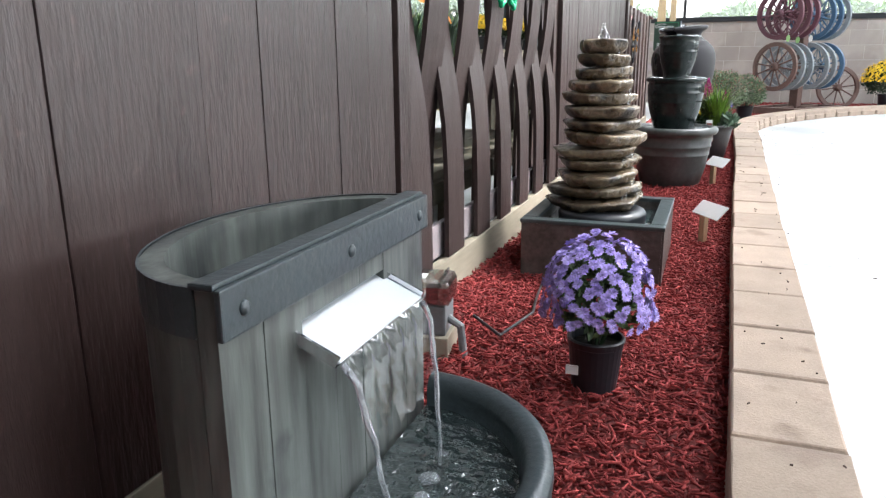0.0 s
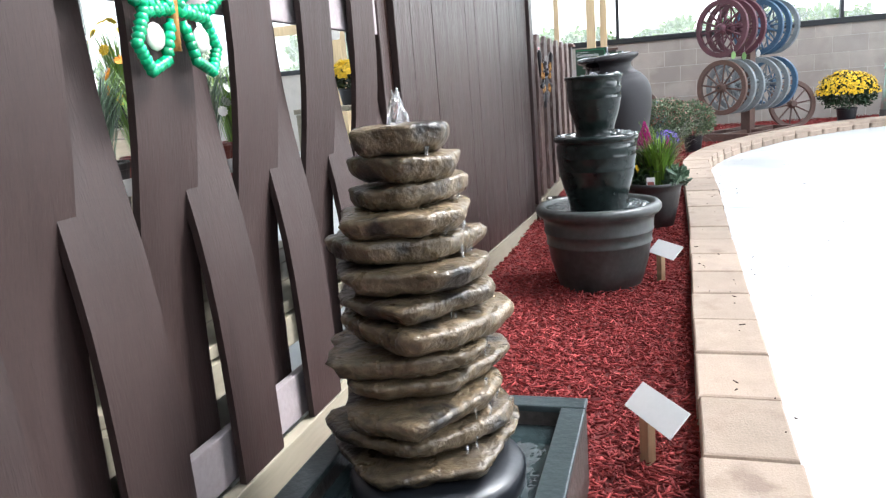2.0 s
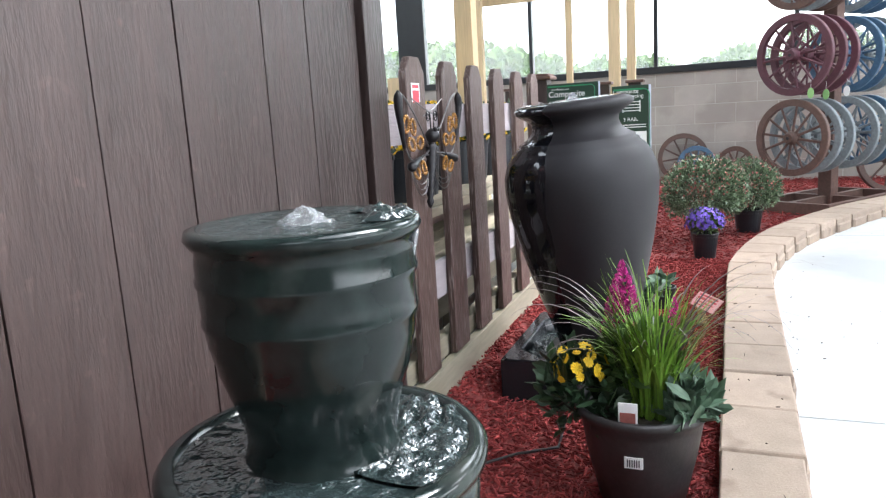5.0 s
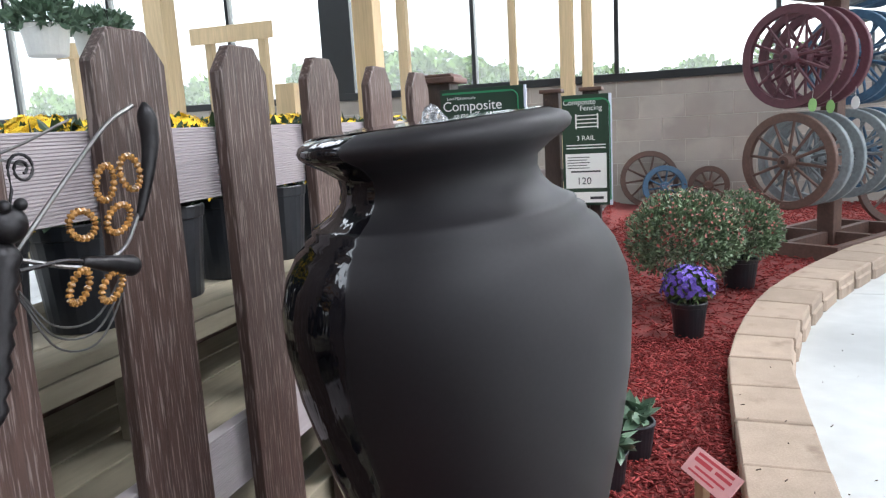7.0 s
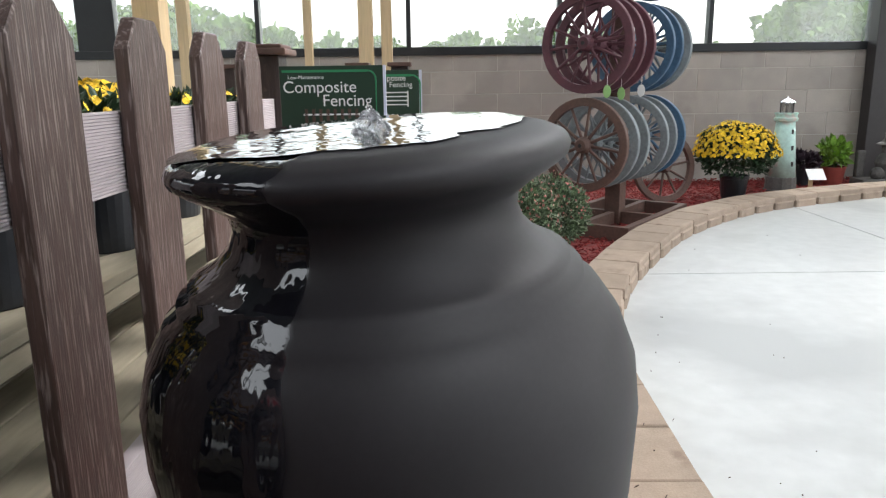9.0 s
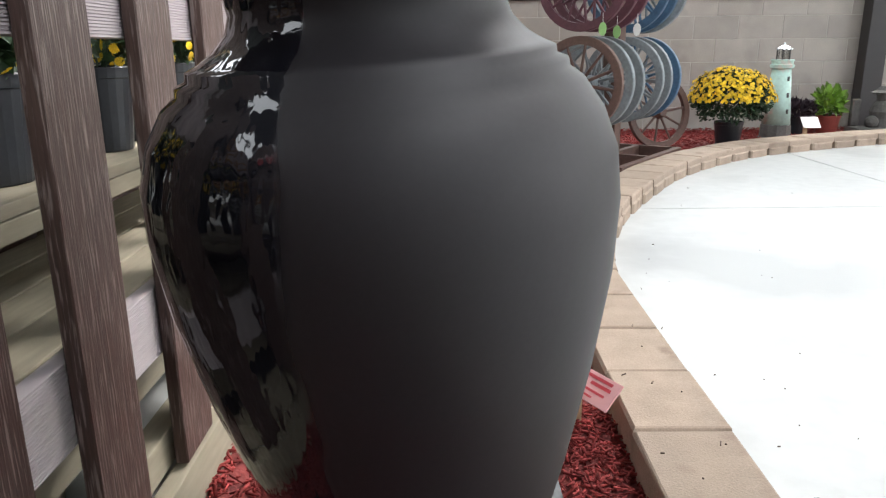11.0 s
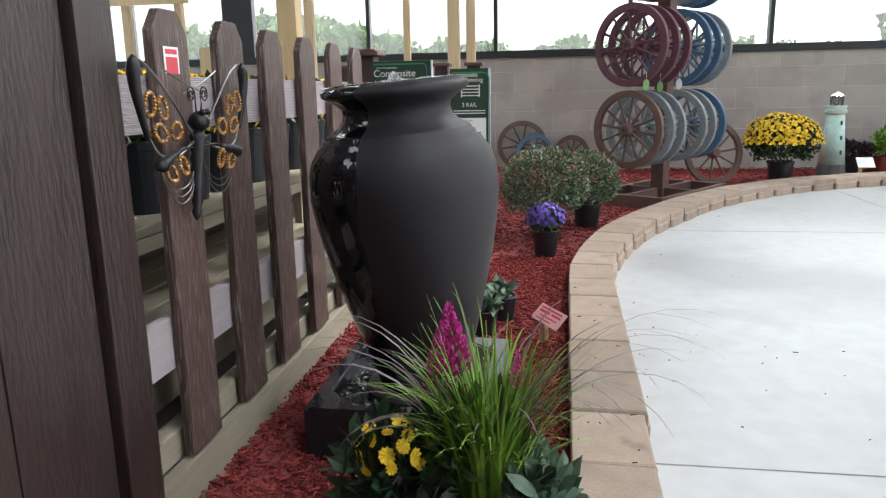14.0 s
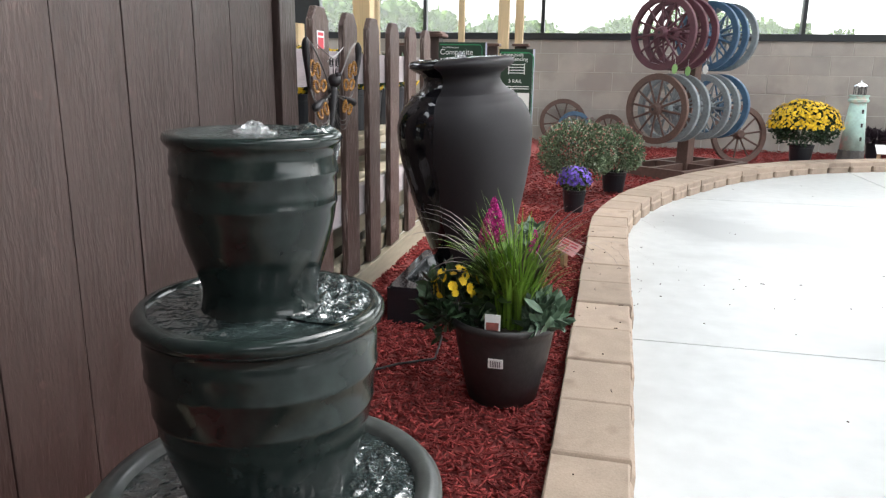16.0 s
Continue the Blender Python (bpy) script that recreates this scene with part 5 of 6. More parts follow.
def mum(name, x, y, z, R, h, cr, ch, label, flower, n_flower, size, seed, leaf=None, potmat=None, category="flowering plant", group="", leaves=900, lsize=0.03, lower=0.0, single=False):
    ob = thing(name, x, y, z, label, category, group)
    pot(ob, R, h, potmat or M_POTBLACK)
    c = (0, 0, h + ch * 0.42)
    rad = (cr, cr, ch * 0.6)
    stems = None
    for k in range(9):
        a = k * 0.7
        stems = tube([(0.2 * R * math.cos(a), 0.2 * R * math.sin(a), h * 0.84), (0.45 * cr * math.cos(a), 0.45 * cr * math.sin(a), h + ch * 0.45)], 0.004, 4, stems)
    part("stems", stems, M_LEAFDARK, ob)
    tagged(raw("foliage", *leaf_cloud(leaves, c, [v * 0.82 for v in rad] if single else rad, lsize, seed, -0.75), leaf or M_LEAFDARK, ob), kind="stuff")
    if flower:
        if single:
            shapes = [one_flower(size, 50 + k) for k in range(4)]
            first_of = []
            r = random.Random(seed)
            for k in range(n_flower):
                zz = 1 - (1 - lower) * (k + 0.5) / n_flower
                a = k * 2.39996 + r.uniform(-0.25, 0.25)
                s = math.sqrt(max(0, 1 - zz * zz))
                d = Vector((s * math.cos(a), s * math.sin(a), zz))
                f = r.uniform(0.92, 1.03) * (0.97 + 0.12 * noise.noise(d * 2.2 + Vector((seed, 0, 0))))
                p = Vector(c) + Vector((d.x * rad[0], d.y * rad[1], d.z * rad[2])) * f
                q = (d + Vector((r.gauss(0, 0.3), r.gauss(0, 0.3), r.gauss(0.15, 0.25)))).to_track_quat("Z", "Y")
                if k < 4:
                    fl = raw("flower", *shapes[k], flower, ob)
                    first_of.append(fl.data)
                else:
                    fl = new("flower", first_of[k % 4])
                    fl.parent = ob
                fl.matrix_local = Matrix.Translation(p) @ q.to_matrix().to_4x4() @ Matrix.Scale(r.uniform(0.75, 1.1), 4)
        else:
            tagged(raw("bloom_cluster", *heads(n_flower, c, rad, size, seed, lower, 12), flower, ob), kind="stuff")
    return ob


aster = mum("aster", -0.247, 1.855, MULCH - 0.005, 0.075, 0.155, 0.15, 0.27, "lavender-blue potted aster in full bloom on the mulch", M_VIOLET, 240, 0.0185, 2, leaf=M_LEAF, leaves=700, lsize=0.026, lower=-0.35, single=True)
part("label", box(-0.068, -0.062, 0.06, -0.035, -0.056, 0.085), M_CARD, aster)
mum("aster", 0.105, 10.6, MULCH - 0.005, 0.095, 0.19, 0.14, 0.19, "small violet potted aster leaning from a black pot", M_VIOLETDARK, 150, 0.017, 3, leaf=M_LEAF, leaves=500, lsize=0.03, lower=-0.3)
mum("chrysanthemum", 0.08, 11.3, MULCH - 0.005, 0.12, 0.2, 0.39, 0.53, "large bushy chrysanthemum in bud, green with red buds", M_REDBUD, 420, 0.009, 4, leaf=M_LEAFMUM, leaves=6500, lsize=0.024)
mum("chrysanthemum", 0.44, 11.78, MULCH - 0.005, 0.12, 0.2, 0.30, 0.46, "bushy green chrysanthemum in bud in a black pot", M_REDBUD, 220, 0.009, 5, leaf=M_LEAFMUM, leaves=4500, lsize=0.024)
mum("chrysanthemum", 2.83, 14.72, MULCH - 0.005, 0.15, 0.26, 0.44, 0.56, "bright yellow chrysanthemum in full bloom in a dark pot", M_YELLOW, 950, 0.021, 6, leaves=3000, lsize=0.04, lower=-0.05)
mum("kale", -0.095, 9.12, MULCH - 0.005, 0.075, 0.13, 0.085, 0.06, "ornamental kale with grey-green leaves in a black pot", None, 0, 0, 7, leaf=M_LEAFGREY, leaves=45, lsize=0.062, group="kale pots")
mum("kale", -0.17, 8.88, MULCH - 0.005, 0.075, 0.13, 0.08, 0.06, "ornamental kale with grey-green leaves in a black pot", None, 0, 0, 8, leaf=M_LEAFGREY, leaves=45, lsize=0.062, group="kale pots")
mum("coral_bells", 4.02, 15.7, MULCH - 0.005, 0.12, 0.22, 0.24, 0.2, "dark purple-leaved potted plant by the lighthouse", None, 0, 0, 9, leaf=M_PURPLELEAF, leaves=260, lsize=0.08)
mum("hosta", 4.42, 15.75, MULCH - 0.005, 0.15, 0.22, 0.2, 0.34, "light green leafy plant in a reddish pot", None, 0, 0, 10, leaf=M_BLADE, potmat=M_POTRED, leaves=220, lsize=0.09)


# mixed planter with grass
def blade(root, azim, length, width, arch, seed, V, F, n=9):
    r = random.Random(seed)
    d = Vector((math.cos(azim), math.sin(azim), 0))
    side = Vector((-d.y, d.x, 0))
    p = Vector(root)
    el = radians(86) - r.uniform(0, 0.18)
    i0 = len(V)
    for k in range(n):
        f = k / (n - 1)
        w = width * (1 - f ** 2.2) + 0.0004
        V.append(tuple(p + side * w))
        V.append(tuple(p - side * w + Vector((0, 0, 0.25 * w))))
        p = p + (d * math.cos(el) + Vector((0, 0, 1)) * math.sin(el)) * (length / n)
        el -= arch * (0.4 + 1.4 * f) / n
    for k in range(n - 1):
        a = i0 + 2 * k
        F.append((a, a + 1, a + 3, a + 2))


PX, PY = 0.0, 6.98
planter = thing("mixed_planter", PX, PY, MULCH - 0.005, "charcoal pot of green grass, magenta plumes, yellow blooms and trailing leaves", "planter")
planter.scale = (1.04, 1.04, 1.1)
part("pot", lathe([(0.105, 0.0), (0.118, 0.01), (0.15, 0.14), (0.165, 0.225), (0.168, 0.245), (0.182, 0.258), (0.186, 0.27), (0.182, 0.28), (0.172, 0.282), (0.164, 0.27), (0.158, 0.24)], 40), M_POTDARK, planter, smooth=True)
part("soil", lathe([(0.0001, 0.255), (0.158, 0.25)], 24, cap_bottom=False), M_SOIL, planter)
part("barcode_label", box(-0.029, -0.162, 0.158, 0.019, -0.154, 0.187), M_CARD, planter, "white barcode label")
for k in range(6):
    part("barcode_bar", box(-0.022 + 0.006 * k, -0.1642, 0.163, -0.0195 + 0.006 * k, -0.162, 0.182), M_INK, planter)
r = random.Random(21)
V, F = [], []
for k in range(380):
    a = r.uniform(0, 6.28)
    q = r.uniform(0, 0.065)
    blade((0.035 + q * math.cos(a), -0.01 + q * math.sin(a), 0.25), a + r.gauss(0, 0.5), r.uniform(0.22, 0.45) if k % 40 else 0.49, r.uniform(0.0022, 0.0048), r.uniform(0.2, 2.0), k, V, F)
raw("grass", V, F, M_BLADE, planter, "bright green upright grass blades")
V, F = [], []
for k in range(20):
    a = r.uniform(0, 6.28)
    q = r.uniform(0, 0.06)
    blade((0.03 + q * math.cos(a), q * math.sin(a), 0.25), a, r.uniform(0.4, 0.62), r.uniform(0.0025, 0.0045), r.uniform(1.2, 2.4), 900 + k, V, F, 12)
for k in range(12):
    a = r.uniform(-0.9, 0.5)
    blade((0.06, 0.0, 0.25), a, r.uniform(0.5, 0.8), r.uniform(0.003, 0.0055), r.uniform(1.8, 2.7), 1500 + k, V, F, 14)
for k in range(9):
    a = math.pi + r.gauss(0, 0.7)
    blade((-0.03, 0.0, 0.25), a, r.uniform(0.36, 0.6), r.uniform(0.004, 0.0075), r.uniform(1.7, 2.7), 1700 + k, V, F, 12)
raw("arching_grass", V, F, M_BLADEBROWN, planter, "arching purple-brown grass blades")
for k, (x, y, h, s) in enumerate(((-0.055, 0.05, 0.6, 0.78), (-0.076, 0.045, 0.565, 0.6), (-0.036, 0.058, 0.57, 0.62), (-0.06, 0.03, 0.55, 0.58), (-0.095, 0.04, 0.5, 0.5), (0.085, 0.06, 0.53, 0.45), (-0.02, 0.04, 0.46, 0.5))):
    rr = random.Random(k)
    V, F = [], []
    for j in range(int(200 * s)):
        f = rr.random() ** 1.15
        rad = 0.04 * s * (1 - f) ** 0.95 * min(1, 0.55 + 3 * f) + 0.001
        a = rr.uniform(0, 6.28)
        c = Vector((x + rad * math.cos(a), y + rad * math.sin(a), h - 0.02 + (f - 0.5) * 0.16 * s))
        i0 = len(V)
        e = 0.011 * s
        dv = Vector((math.cos(a), math.sin(a), 0.9)) * e * 1.6
        sd = Vector((-math.sin(a), math.cos(a), 0)) * e * 0.6
        dv *= 1 - 0.55 * f
        V += [tuple(c - sd), tuple(c + sd), tuple(c + dv), tuple(c + dv * 0.4 + Vector((0, 0, e)))]
        F += [(i0, i0 + 1, i0 + 2), (i0, i0 + 1, i0 + 3), (i0 + 1, i0 + 2, i0 + 3), (i0, i0 + 2, i0 + 3)]
    raw("celosia_plume", V, F, M_MAGENTA, planter, "magenta feathery plume")
    part("stem", tube([(x * 0.6, y * 0.6, 0.25), (x, y, h - 0.06)], 0.004, 5), M_LEAF, planter)
raw("leaves", *leaf_cloud(380, (-0.15, 0.0, 0.29), (0.16, 0.15, 0.16), 0.04, 31, -0.6, 0.2), M_LEAFDARK, planter)
raw("trailing_leaves", *leaf_cloud(210, (0.125, -0.03, 0.29), (0.09, 0.12, 0.08), 0.05, 32, -0.5, 0.2), M_LEAFGREY, planter)
raw("mid_leaves", *leaf_cloud(320, (-0.02, 0.03, 0.33), (0.14, 0.12, 0.16), 0.05, 33, -0.2, 0.2), M_LEAF, planter)
tagged(raw("yellow_bloom", *heads(30, (-0.165, -0.03, 0.36), (0.085, 0.08, 0.07), 0.017, 34, -0.1, 10), M_YELLOW, planter), kind="stuff")
part("plant_tag", box(-0.045, -0.15, 0.24, 0.005, -0.146, 0.325, 0.001), M_CARD, planter, "white plant tag with a picture")
part("tag_picture", box(-0.04, -0.1515, 0.25, 0.0, -0.15, 0.30), M_REDBUD, planter)


# ---- little signs on stakes ----
def stake_sign(x, y, card, label, turn, height=0.134, w=0.225, d=0.085, slope=45):
    ob = thing("stake_sign", x, y, MULCH - 0.02, label, "sign", "stake signs", turn=turn)
    part("stake", box(-0.075, -0.012, -0.04, -0.03, 0.012, height + 0.01, 0.002), M_POST, ob)
    lie = Matrix.Translation((0, -0.004, height + 0.024)) @ Matrix.Rotation(radians(slope), 4, "X")
    c = part("card", box(-w / 2, -d / 2, -0.003, w / 2, d / 2, 0.003, 0.001), card, ob)
    c.matrix_local = lie
    if card is M_PINK:
        for k, (a, b, y0, h) in enumerate(((-0.4, 0.38, 0.024, 0.009), (-0.4, -0.02, 0.004, 0.013), (0.06, 0.4, 0.006, 0.01), (-0.3, 0.36, -0.014, 0.007), (-0.38, 0.2, -0.03, 0.006))):
            part("print_line", box(w * a, y0, 0.0032, w * b, y0 + h, 0.0038), M_REDINK, c)
    return ob


stake_sign(0.03, 3.79, M_CARD, "blank-looking white price card on a wooden stake", -58)
stake_sign(0.067, 5.67, M_CARD, "blank-looking white price card on a wooden stake", -58)
stake_sign(0.15, 8.74, M_PINK, "pink price card with red print on a wooden stake", -60)
stake_sign(4.0, 15.3, M_CARD, "white price card on a short stake beside the kerb", 0, 0.17, 0.2, 0.16)

# ---- lighthouse and statue ----
light = thing("garden_lighthouse", 3.6, 15.3, MULCH - 0.01, "pale aqua garden lighthouse with a metal lantern on a dark base", "garden ornament")
part("base", lathe([(0.19, 0.0), (0.19, 0.02), (0.175, 0.03), (0.165, 0.16), (0.16, 0.17)], 10, cap_top=True), M_STATUE, light)
part("tower", lathe([(0.155, 0.16), (0.1, 0.80)], 32, cap_top=True), M_AQUA, light, smooth=True)
part("gallery", lathe([(0.1, 0.79), (0.125, 0.8), (0.13, 0.83), (0.115, 0.84), (0.115, 0.87), (0.125, 0.875), (0.125, 0.89)], 32, cap_top=True), M_AQUA, light, smooth=False)
part("lantern_glass", lathe([(0.06, 0.89), (0.06, 1.0)], 16, cap_top=True), M_CLEARCOVER, light)
for k in range(6):
    a = k * math.pi / 3
    part("lantern_bar", tube([(0.075 * math.cos(a), 0.075 * math.sin(a), 0.885), (0.075 * math.cos(a), 0.075 * math.sin(a), 1.005)], 0.006, 5), M_STEEL, light)
part("lantern_roof", lathe([(0.095, 1.0), (0.09, 1.012), (0.03, 1.045), (0.012, 1.05), (0.004, 1.075)], 24, cap_top=True), M_CHROME, light, smooth=False)
for a, z in ((-1.2, 0.68), (-1.2, 0.5), (-1.2, 0.32)):
    rr = 0.155 - 0.055 * (z - 0.16) / 0.64
    w = part("window", box(-0.014, -0.006, -0.026, 0.014, 0.006, 0.026, 0.003), M_POTDARK, light)
    w.matrix_local = pose(rr * math.cos(a), rr * math.sin(a), z, 0, 0, math.degrees(a) + 90)

bm = lathe([(0.16, 0.0), (0.17, 0.06), (0.12, 0.1), (0.11, 0.2), (0.13, 0.28), (0.1, 0.36), (0.06, 0.4), (0.07, 0.44), (0.075, 0.48), (0.14, 0.5), (0.08, 0.53), (0.05, 0.57)], 18, cap_top=True)
bm = box(-0.34, -0.16, 0.0, 0.34, 0.16, 0.1, 0.03, bm)
bm = box(-0.3, 0.08, 0.1, -0.2, 0.14, 0.42, 0.02, bm)
bm = ball(0.13, -0.05, 0.16, 0.09, bm, 2)
bm = ball(-0.13, -0.05, 0.16, 0.08, bm, 2)
st = part("garden_statue", bm, M_STATUE)
st.matrix_world = pose(4.95, 15.55, MULCH - 0.01)
tagged(st, "grey cast-stone seated figure with a hat on the mulch", "statue")


# ---- plant stands behind the fence ----
def plant_stand(y0, y1, back=0.0):
    ob = thing("plant_stand", -back, y0, 0, "pale treated-timber stepped plant stand with slatted shelves", "plant stand", "plant stands")
    L = y1 - y0
    for k in range(5):
        x = -0.94 - k * 0.146
        part("slat", box(x - 0.138, 0, 0.415, x, L, 0.45, 0.004), M_TIMBER, ob)
    part("fascia", box(-0.962, 0, 0.315, -0.925, L, 0.408, 0.004), M_TIMBER, ob)
    for k in range(4):
        x = -1.2 - k * 0.146
        part("slat", box(x - 0.138, 0, 0.715, x, L, 0.75, 0.004), M_TIMBER, ob)
    part("fascia", box(-1.235, 0, 0.66, -1.2, L, 0.712, 0.004), M_TIMBER, ob)
    for k in range(4):
        x = -1.86 - k * 0.146
        part("slat", box(x - 0.138, 0, 0.965, x, L, 1.0, 0.004), M_TIMBER, ob)
    part("fascia", box(-1.895, 0, 0.87, -1.86, L, 0.962, 0.004), M_TIMBER, ob)
    n = max(2, int(L / 1.2) + 1)
    for k in range(n):
        y = 0.05 + (L - 0.14) * k / (n - 1)
        for x, h in ((-1.0, 0.41), (-1.62, 0.41), (-1.27, 0.71), (-1.7, 0.71), (-1.93, 0.96), (-2.4, 0.96)):
            part("leg", box(x - 0.045, y, 0.0, x, y + 0.09, h, 0.004), M_TIMBER, ob)
    part("back_panel", box(-1.8, 0, 0.05, -1.78, L, 0.66), M_WHEELBROWN, ob)
    return ob


plant_stand(1.5, 4.75, 0.13)
plant_stand(6.6, 11.0)

seed = 100
first_pot = None
for k, y in enumerate(np.arange(6.85, 10.6, 0.31)):
    seed += 1
    if k < 3:
        m0 = mum("chrysanthemum", -1.38, y, 0.752, 0.12, 0.27, 0.17, 0.24, "potted chrysanthemum just opening yellow, on a timber shelf", M_YELLOW, 62, 0.02, seed, leaves=460, lsize=0.045, group="pots on the shelves", lower=-0.7)
        first_pot = first_pot or []
        first_pot.append(m0)
    else:
        copy_thing(first_pot[k % 3], pose(-1.38, y, 0.752, 0, 0, 97 * k))
back = []
for k, y in enumerate(np.arange(6.9, 11.0, 0.36)):
    seed += 1
    if k < 2:
        back.append(mum("chrysanthemum", -2.1, y, 1.002, 0.1, 0.12, 0.19, 0.19, "golden yellow potted chrysanthemum on a high timber shelf", M_YELLOW, 330, 0.022, seed, leaves=300, lsize=0.045, group="pots on the shelves"))
    else:
        copy_thing(back[k % 2], pose(-2.1, y, 1.002, 0, 0, 71 * k))


def tuft(x, y, z, label, blades, length, mat, seed, flower=None, potmat=None, name="potted_grass"):
    ob = thing(name, x, y, z, label, "potted plant", "pots on the shelves")
    pot(ob, 0.1, 0.17, potmat or M_POTRED)
    r = random.Random(seed)
    V, F = [], []
    for k in range(blades):
        a = r.uniform(0, 6.28)
        q = r.uniform(0, 0.06)
        blade((q * math.cos(a), q * math.sin(a), 0.14), a, length * r.uniform(0.5, 1.0), r.uniform(0.002, 0.0045), r.uniform(0.2, 1.3), seed * 1000 + k, V, F, 7)
    raw("blades", V, F, mat, ob)
    if flower:
        tagged(raw("bloom_cluster", *heads(14, (0, 0, 0.17 + length * 0.35), (0.13, 0.13, length * 0.45), 0.024, seed, -0.2, 10), flower, ob), kind="stuff")
    part("price_label", box(0.1, -0.03, 0.07, 0.106, 0.03, 0.12), M_CARD, ob)
    return ob


kinds = [("green grassy plant with yellow blooms in a red pot", M_BLADE, M_ORANGE), ("grey-green lavender in a red pot", M_LEAFGREY, M_WHITEFLOWER), ("tall bright green grass in a red pot", M_BLADE, None), ("grey-green bushy herb in a dark pot", M_LEAFGREY, None)]
for k, y in enumerate(np.arange(1.75, 4.7, 0.27)):
    lb, mt, fl = kinds[k % 4]
    tuft(-1.53, y, 0.752, lb, 260, 0.42, mt, 40 + k, fl, M_POTDARK if k % 4 == 3 else None)
for k, y in enumerate(np.arange(1.7, 4.7, 0.33)):
    lb, mt, fl = kinds[(k + 1) % 4]
    tuft(-2.23, y, 1.002, lb, 130, 0.4, mt, 60 + k, fl or M_YELLOW, M_POTDARK)

# ---- timber posts, frames and hanging pots ----
def timber_post(x, y, h, w=0.12, label="tall pale timber post of a display pergola"):
    ob = thing("timber_post", x, y, 0, label, "timber post", "pergola posts")
    part("shaft", box(-w / 2, -w / 2, 0, w / 2, w / 2, h, 0.006), M_POST, ob)
    return ob


timber_post(-1.93, 11.3, 4.0, 0.15)
timber_post(-2.03, 11.45, 4.0, 0.1)
timber_post(-1.53, 14.0, 3.4, 0.075)
timber_post(-0.99, 14.0, 3.6, 0.13)
timber_post(-0.80, 14.05, 3.6, 0.1)
timber_post(-2.6, 13.76, 3.2, 0.1)
timber_post(-4.92, 13.0, 4.0, 0.22)
timber_post(-2.9, 11.9, 1.6, 0.17, "short pale timber post")
pb = thing("pergola_beam", -2.7, 14.0, 2.5, "pale timber beam across the pergola posts", "timber beam")
part("timber", box(0, -0.12, 0, 1.95, -0.075, 0.16, 0.005), M_POST, pb)
for fx in (-4.4, -6.1):
    fr = thing("timber_arbor", fx, 13.0, 0, "small pale timber arbor frame", "arbor", "arbors")
    for x in (0.0, 0.6):
        part("upright", box(x, -0.04, 0, x + 0.075, 0.04, 2.25, 0.004), M_POST, fr)
    part("crossbar", box(-0.15, -0.06, 2.12, 0.78, -0.042, 2.28, 0.004), M_POST, fr)
for k, (x, y) in enumerate(((-4.3, 10.94), (-4.32, 11.45))):
    ob = thing("hanging_basket", x, y, 1.86, "white hanging pot with trailing grey-green foliage", "hanging basket", "hanging baskets")
    pot(ob, 0.17, 0.22, M_POTWHITE)
    tagged(raw("foliage", *leaf_cloud(620, (0, 0, 0.27), (0.3, 0.3, 0.15), 0.055, 70 + k, -0.6), M_LEAFGREY, ob), kind="stuff")
    for a in (0, 2.1, 4.2):
        part("wire", tube([(0.165 * math.cos(a), 0.165 * math.sin(a), 0.21), (0, 0, 0.75)], 0.004, 4), M_IRON, ob)
    part("hook", tube([(0, 0, 0.75), (0, 0, ROOF - 1.86)], 0.004, 4), M_IRON, ob)

# ---- composite fencing display with printed boards ----
display = thing("fencing_display", -1.2, 12.35, 0, "brown composite rail fence sample with capped posts", "fence")
for x in (-0.62, 0.32, 0.62):
    part("post", box(x - 0.06, -0.06, 0, x + 0.06, 0.06, 1.40, 0.005), M_PANEL, display)
    part("cap", box(x - 0.085, -0.085, 1.40, x + 0.085, 0.085, 1.428, 0.006), M_WHEELBROWN, display)
for z in (0.35, 0.72, 1.08):
    part("rail", box(-1.3, -0.02, z, 0.6, 0.02, z + 0.1, 0.004), M_RAIL, display)


def sign_board(x0, x1, z0, z1, rows, drawing, label, y=12.2, leg=None):
    ob = thing("sign_board", x0, y, z0, label, "sign", "fencing signs")
    w, h = x1 - x0, z1 - z0
    part("board", box(0, 0, 0, w, 0.02, h, 0.003), M_GREENCARD, ob, "dark green printed board")
    part("edge", box(w + 0.001, 0.0, 0, w + 0.02, 0.03, h), M_BLUEEDGE, ob)
    part("stand_leg", box(w * 0.45, 0.022, -z0 if leg is None else -leg, w * 0.55, 0.06, h * 0.6), M_PANEL, ob)
    part("green_line", box(0.02, -0.003, h - 0.045, w * 0.85, 0.0, h - 0.028), M_GREENLINE, ob)
    pts = [(w * 0.85 + 0.06 * math.sin(i * math.pi / 12), -0.0015, h - 0.036 - 0.06 * (1 - math.cos(i * math.pi / 12))) for i in range(7)]
    part("green_line", tube(pts + [(w * 0.85 + 0.06, -0.0015, 0.04)], 0.006, 5), M_GREENLINE, ob)
    for text, size, px, pz in rows:
        words("lettering", text, size, pose(px, -0.002, pz, 90), M_CARD, ob)
    for x, z, ww, hh, mt in drawing:
        part("print_bar", box(x, -0.003, z, x + ww, 0.0, z + hh), mt, ob)
    return ob


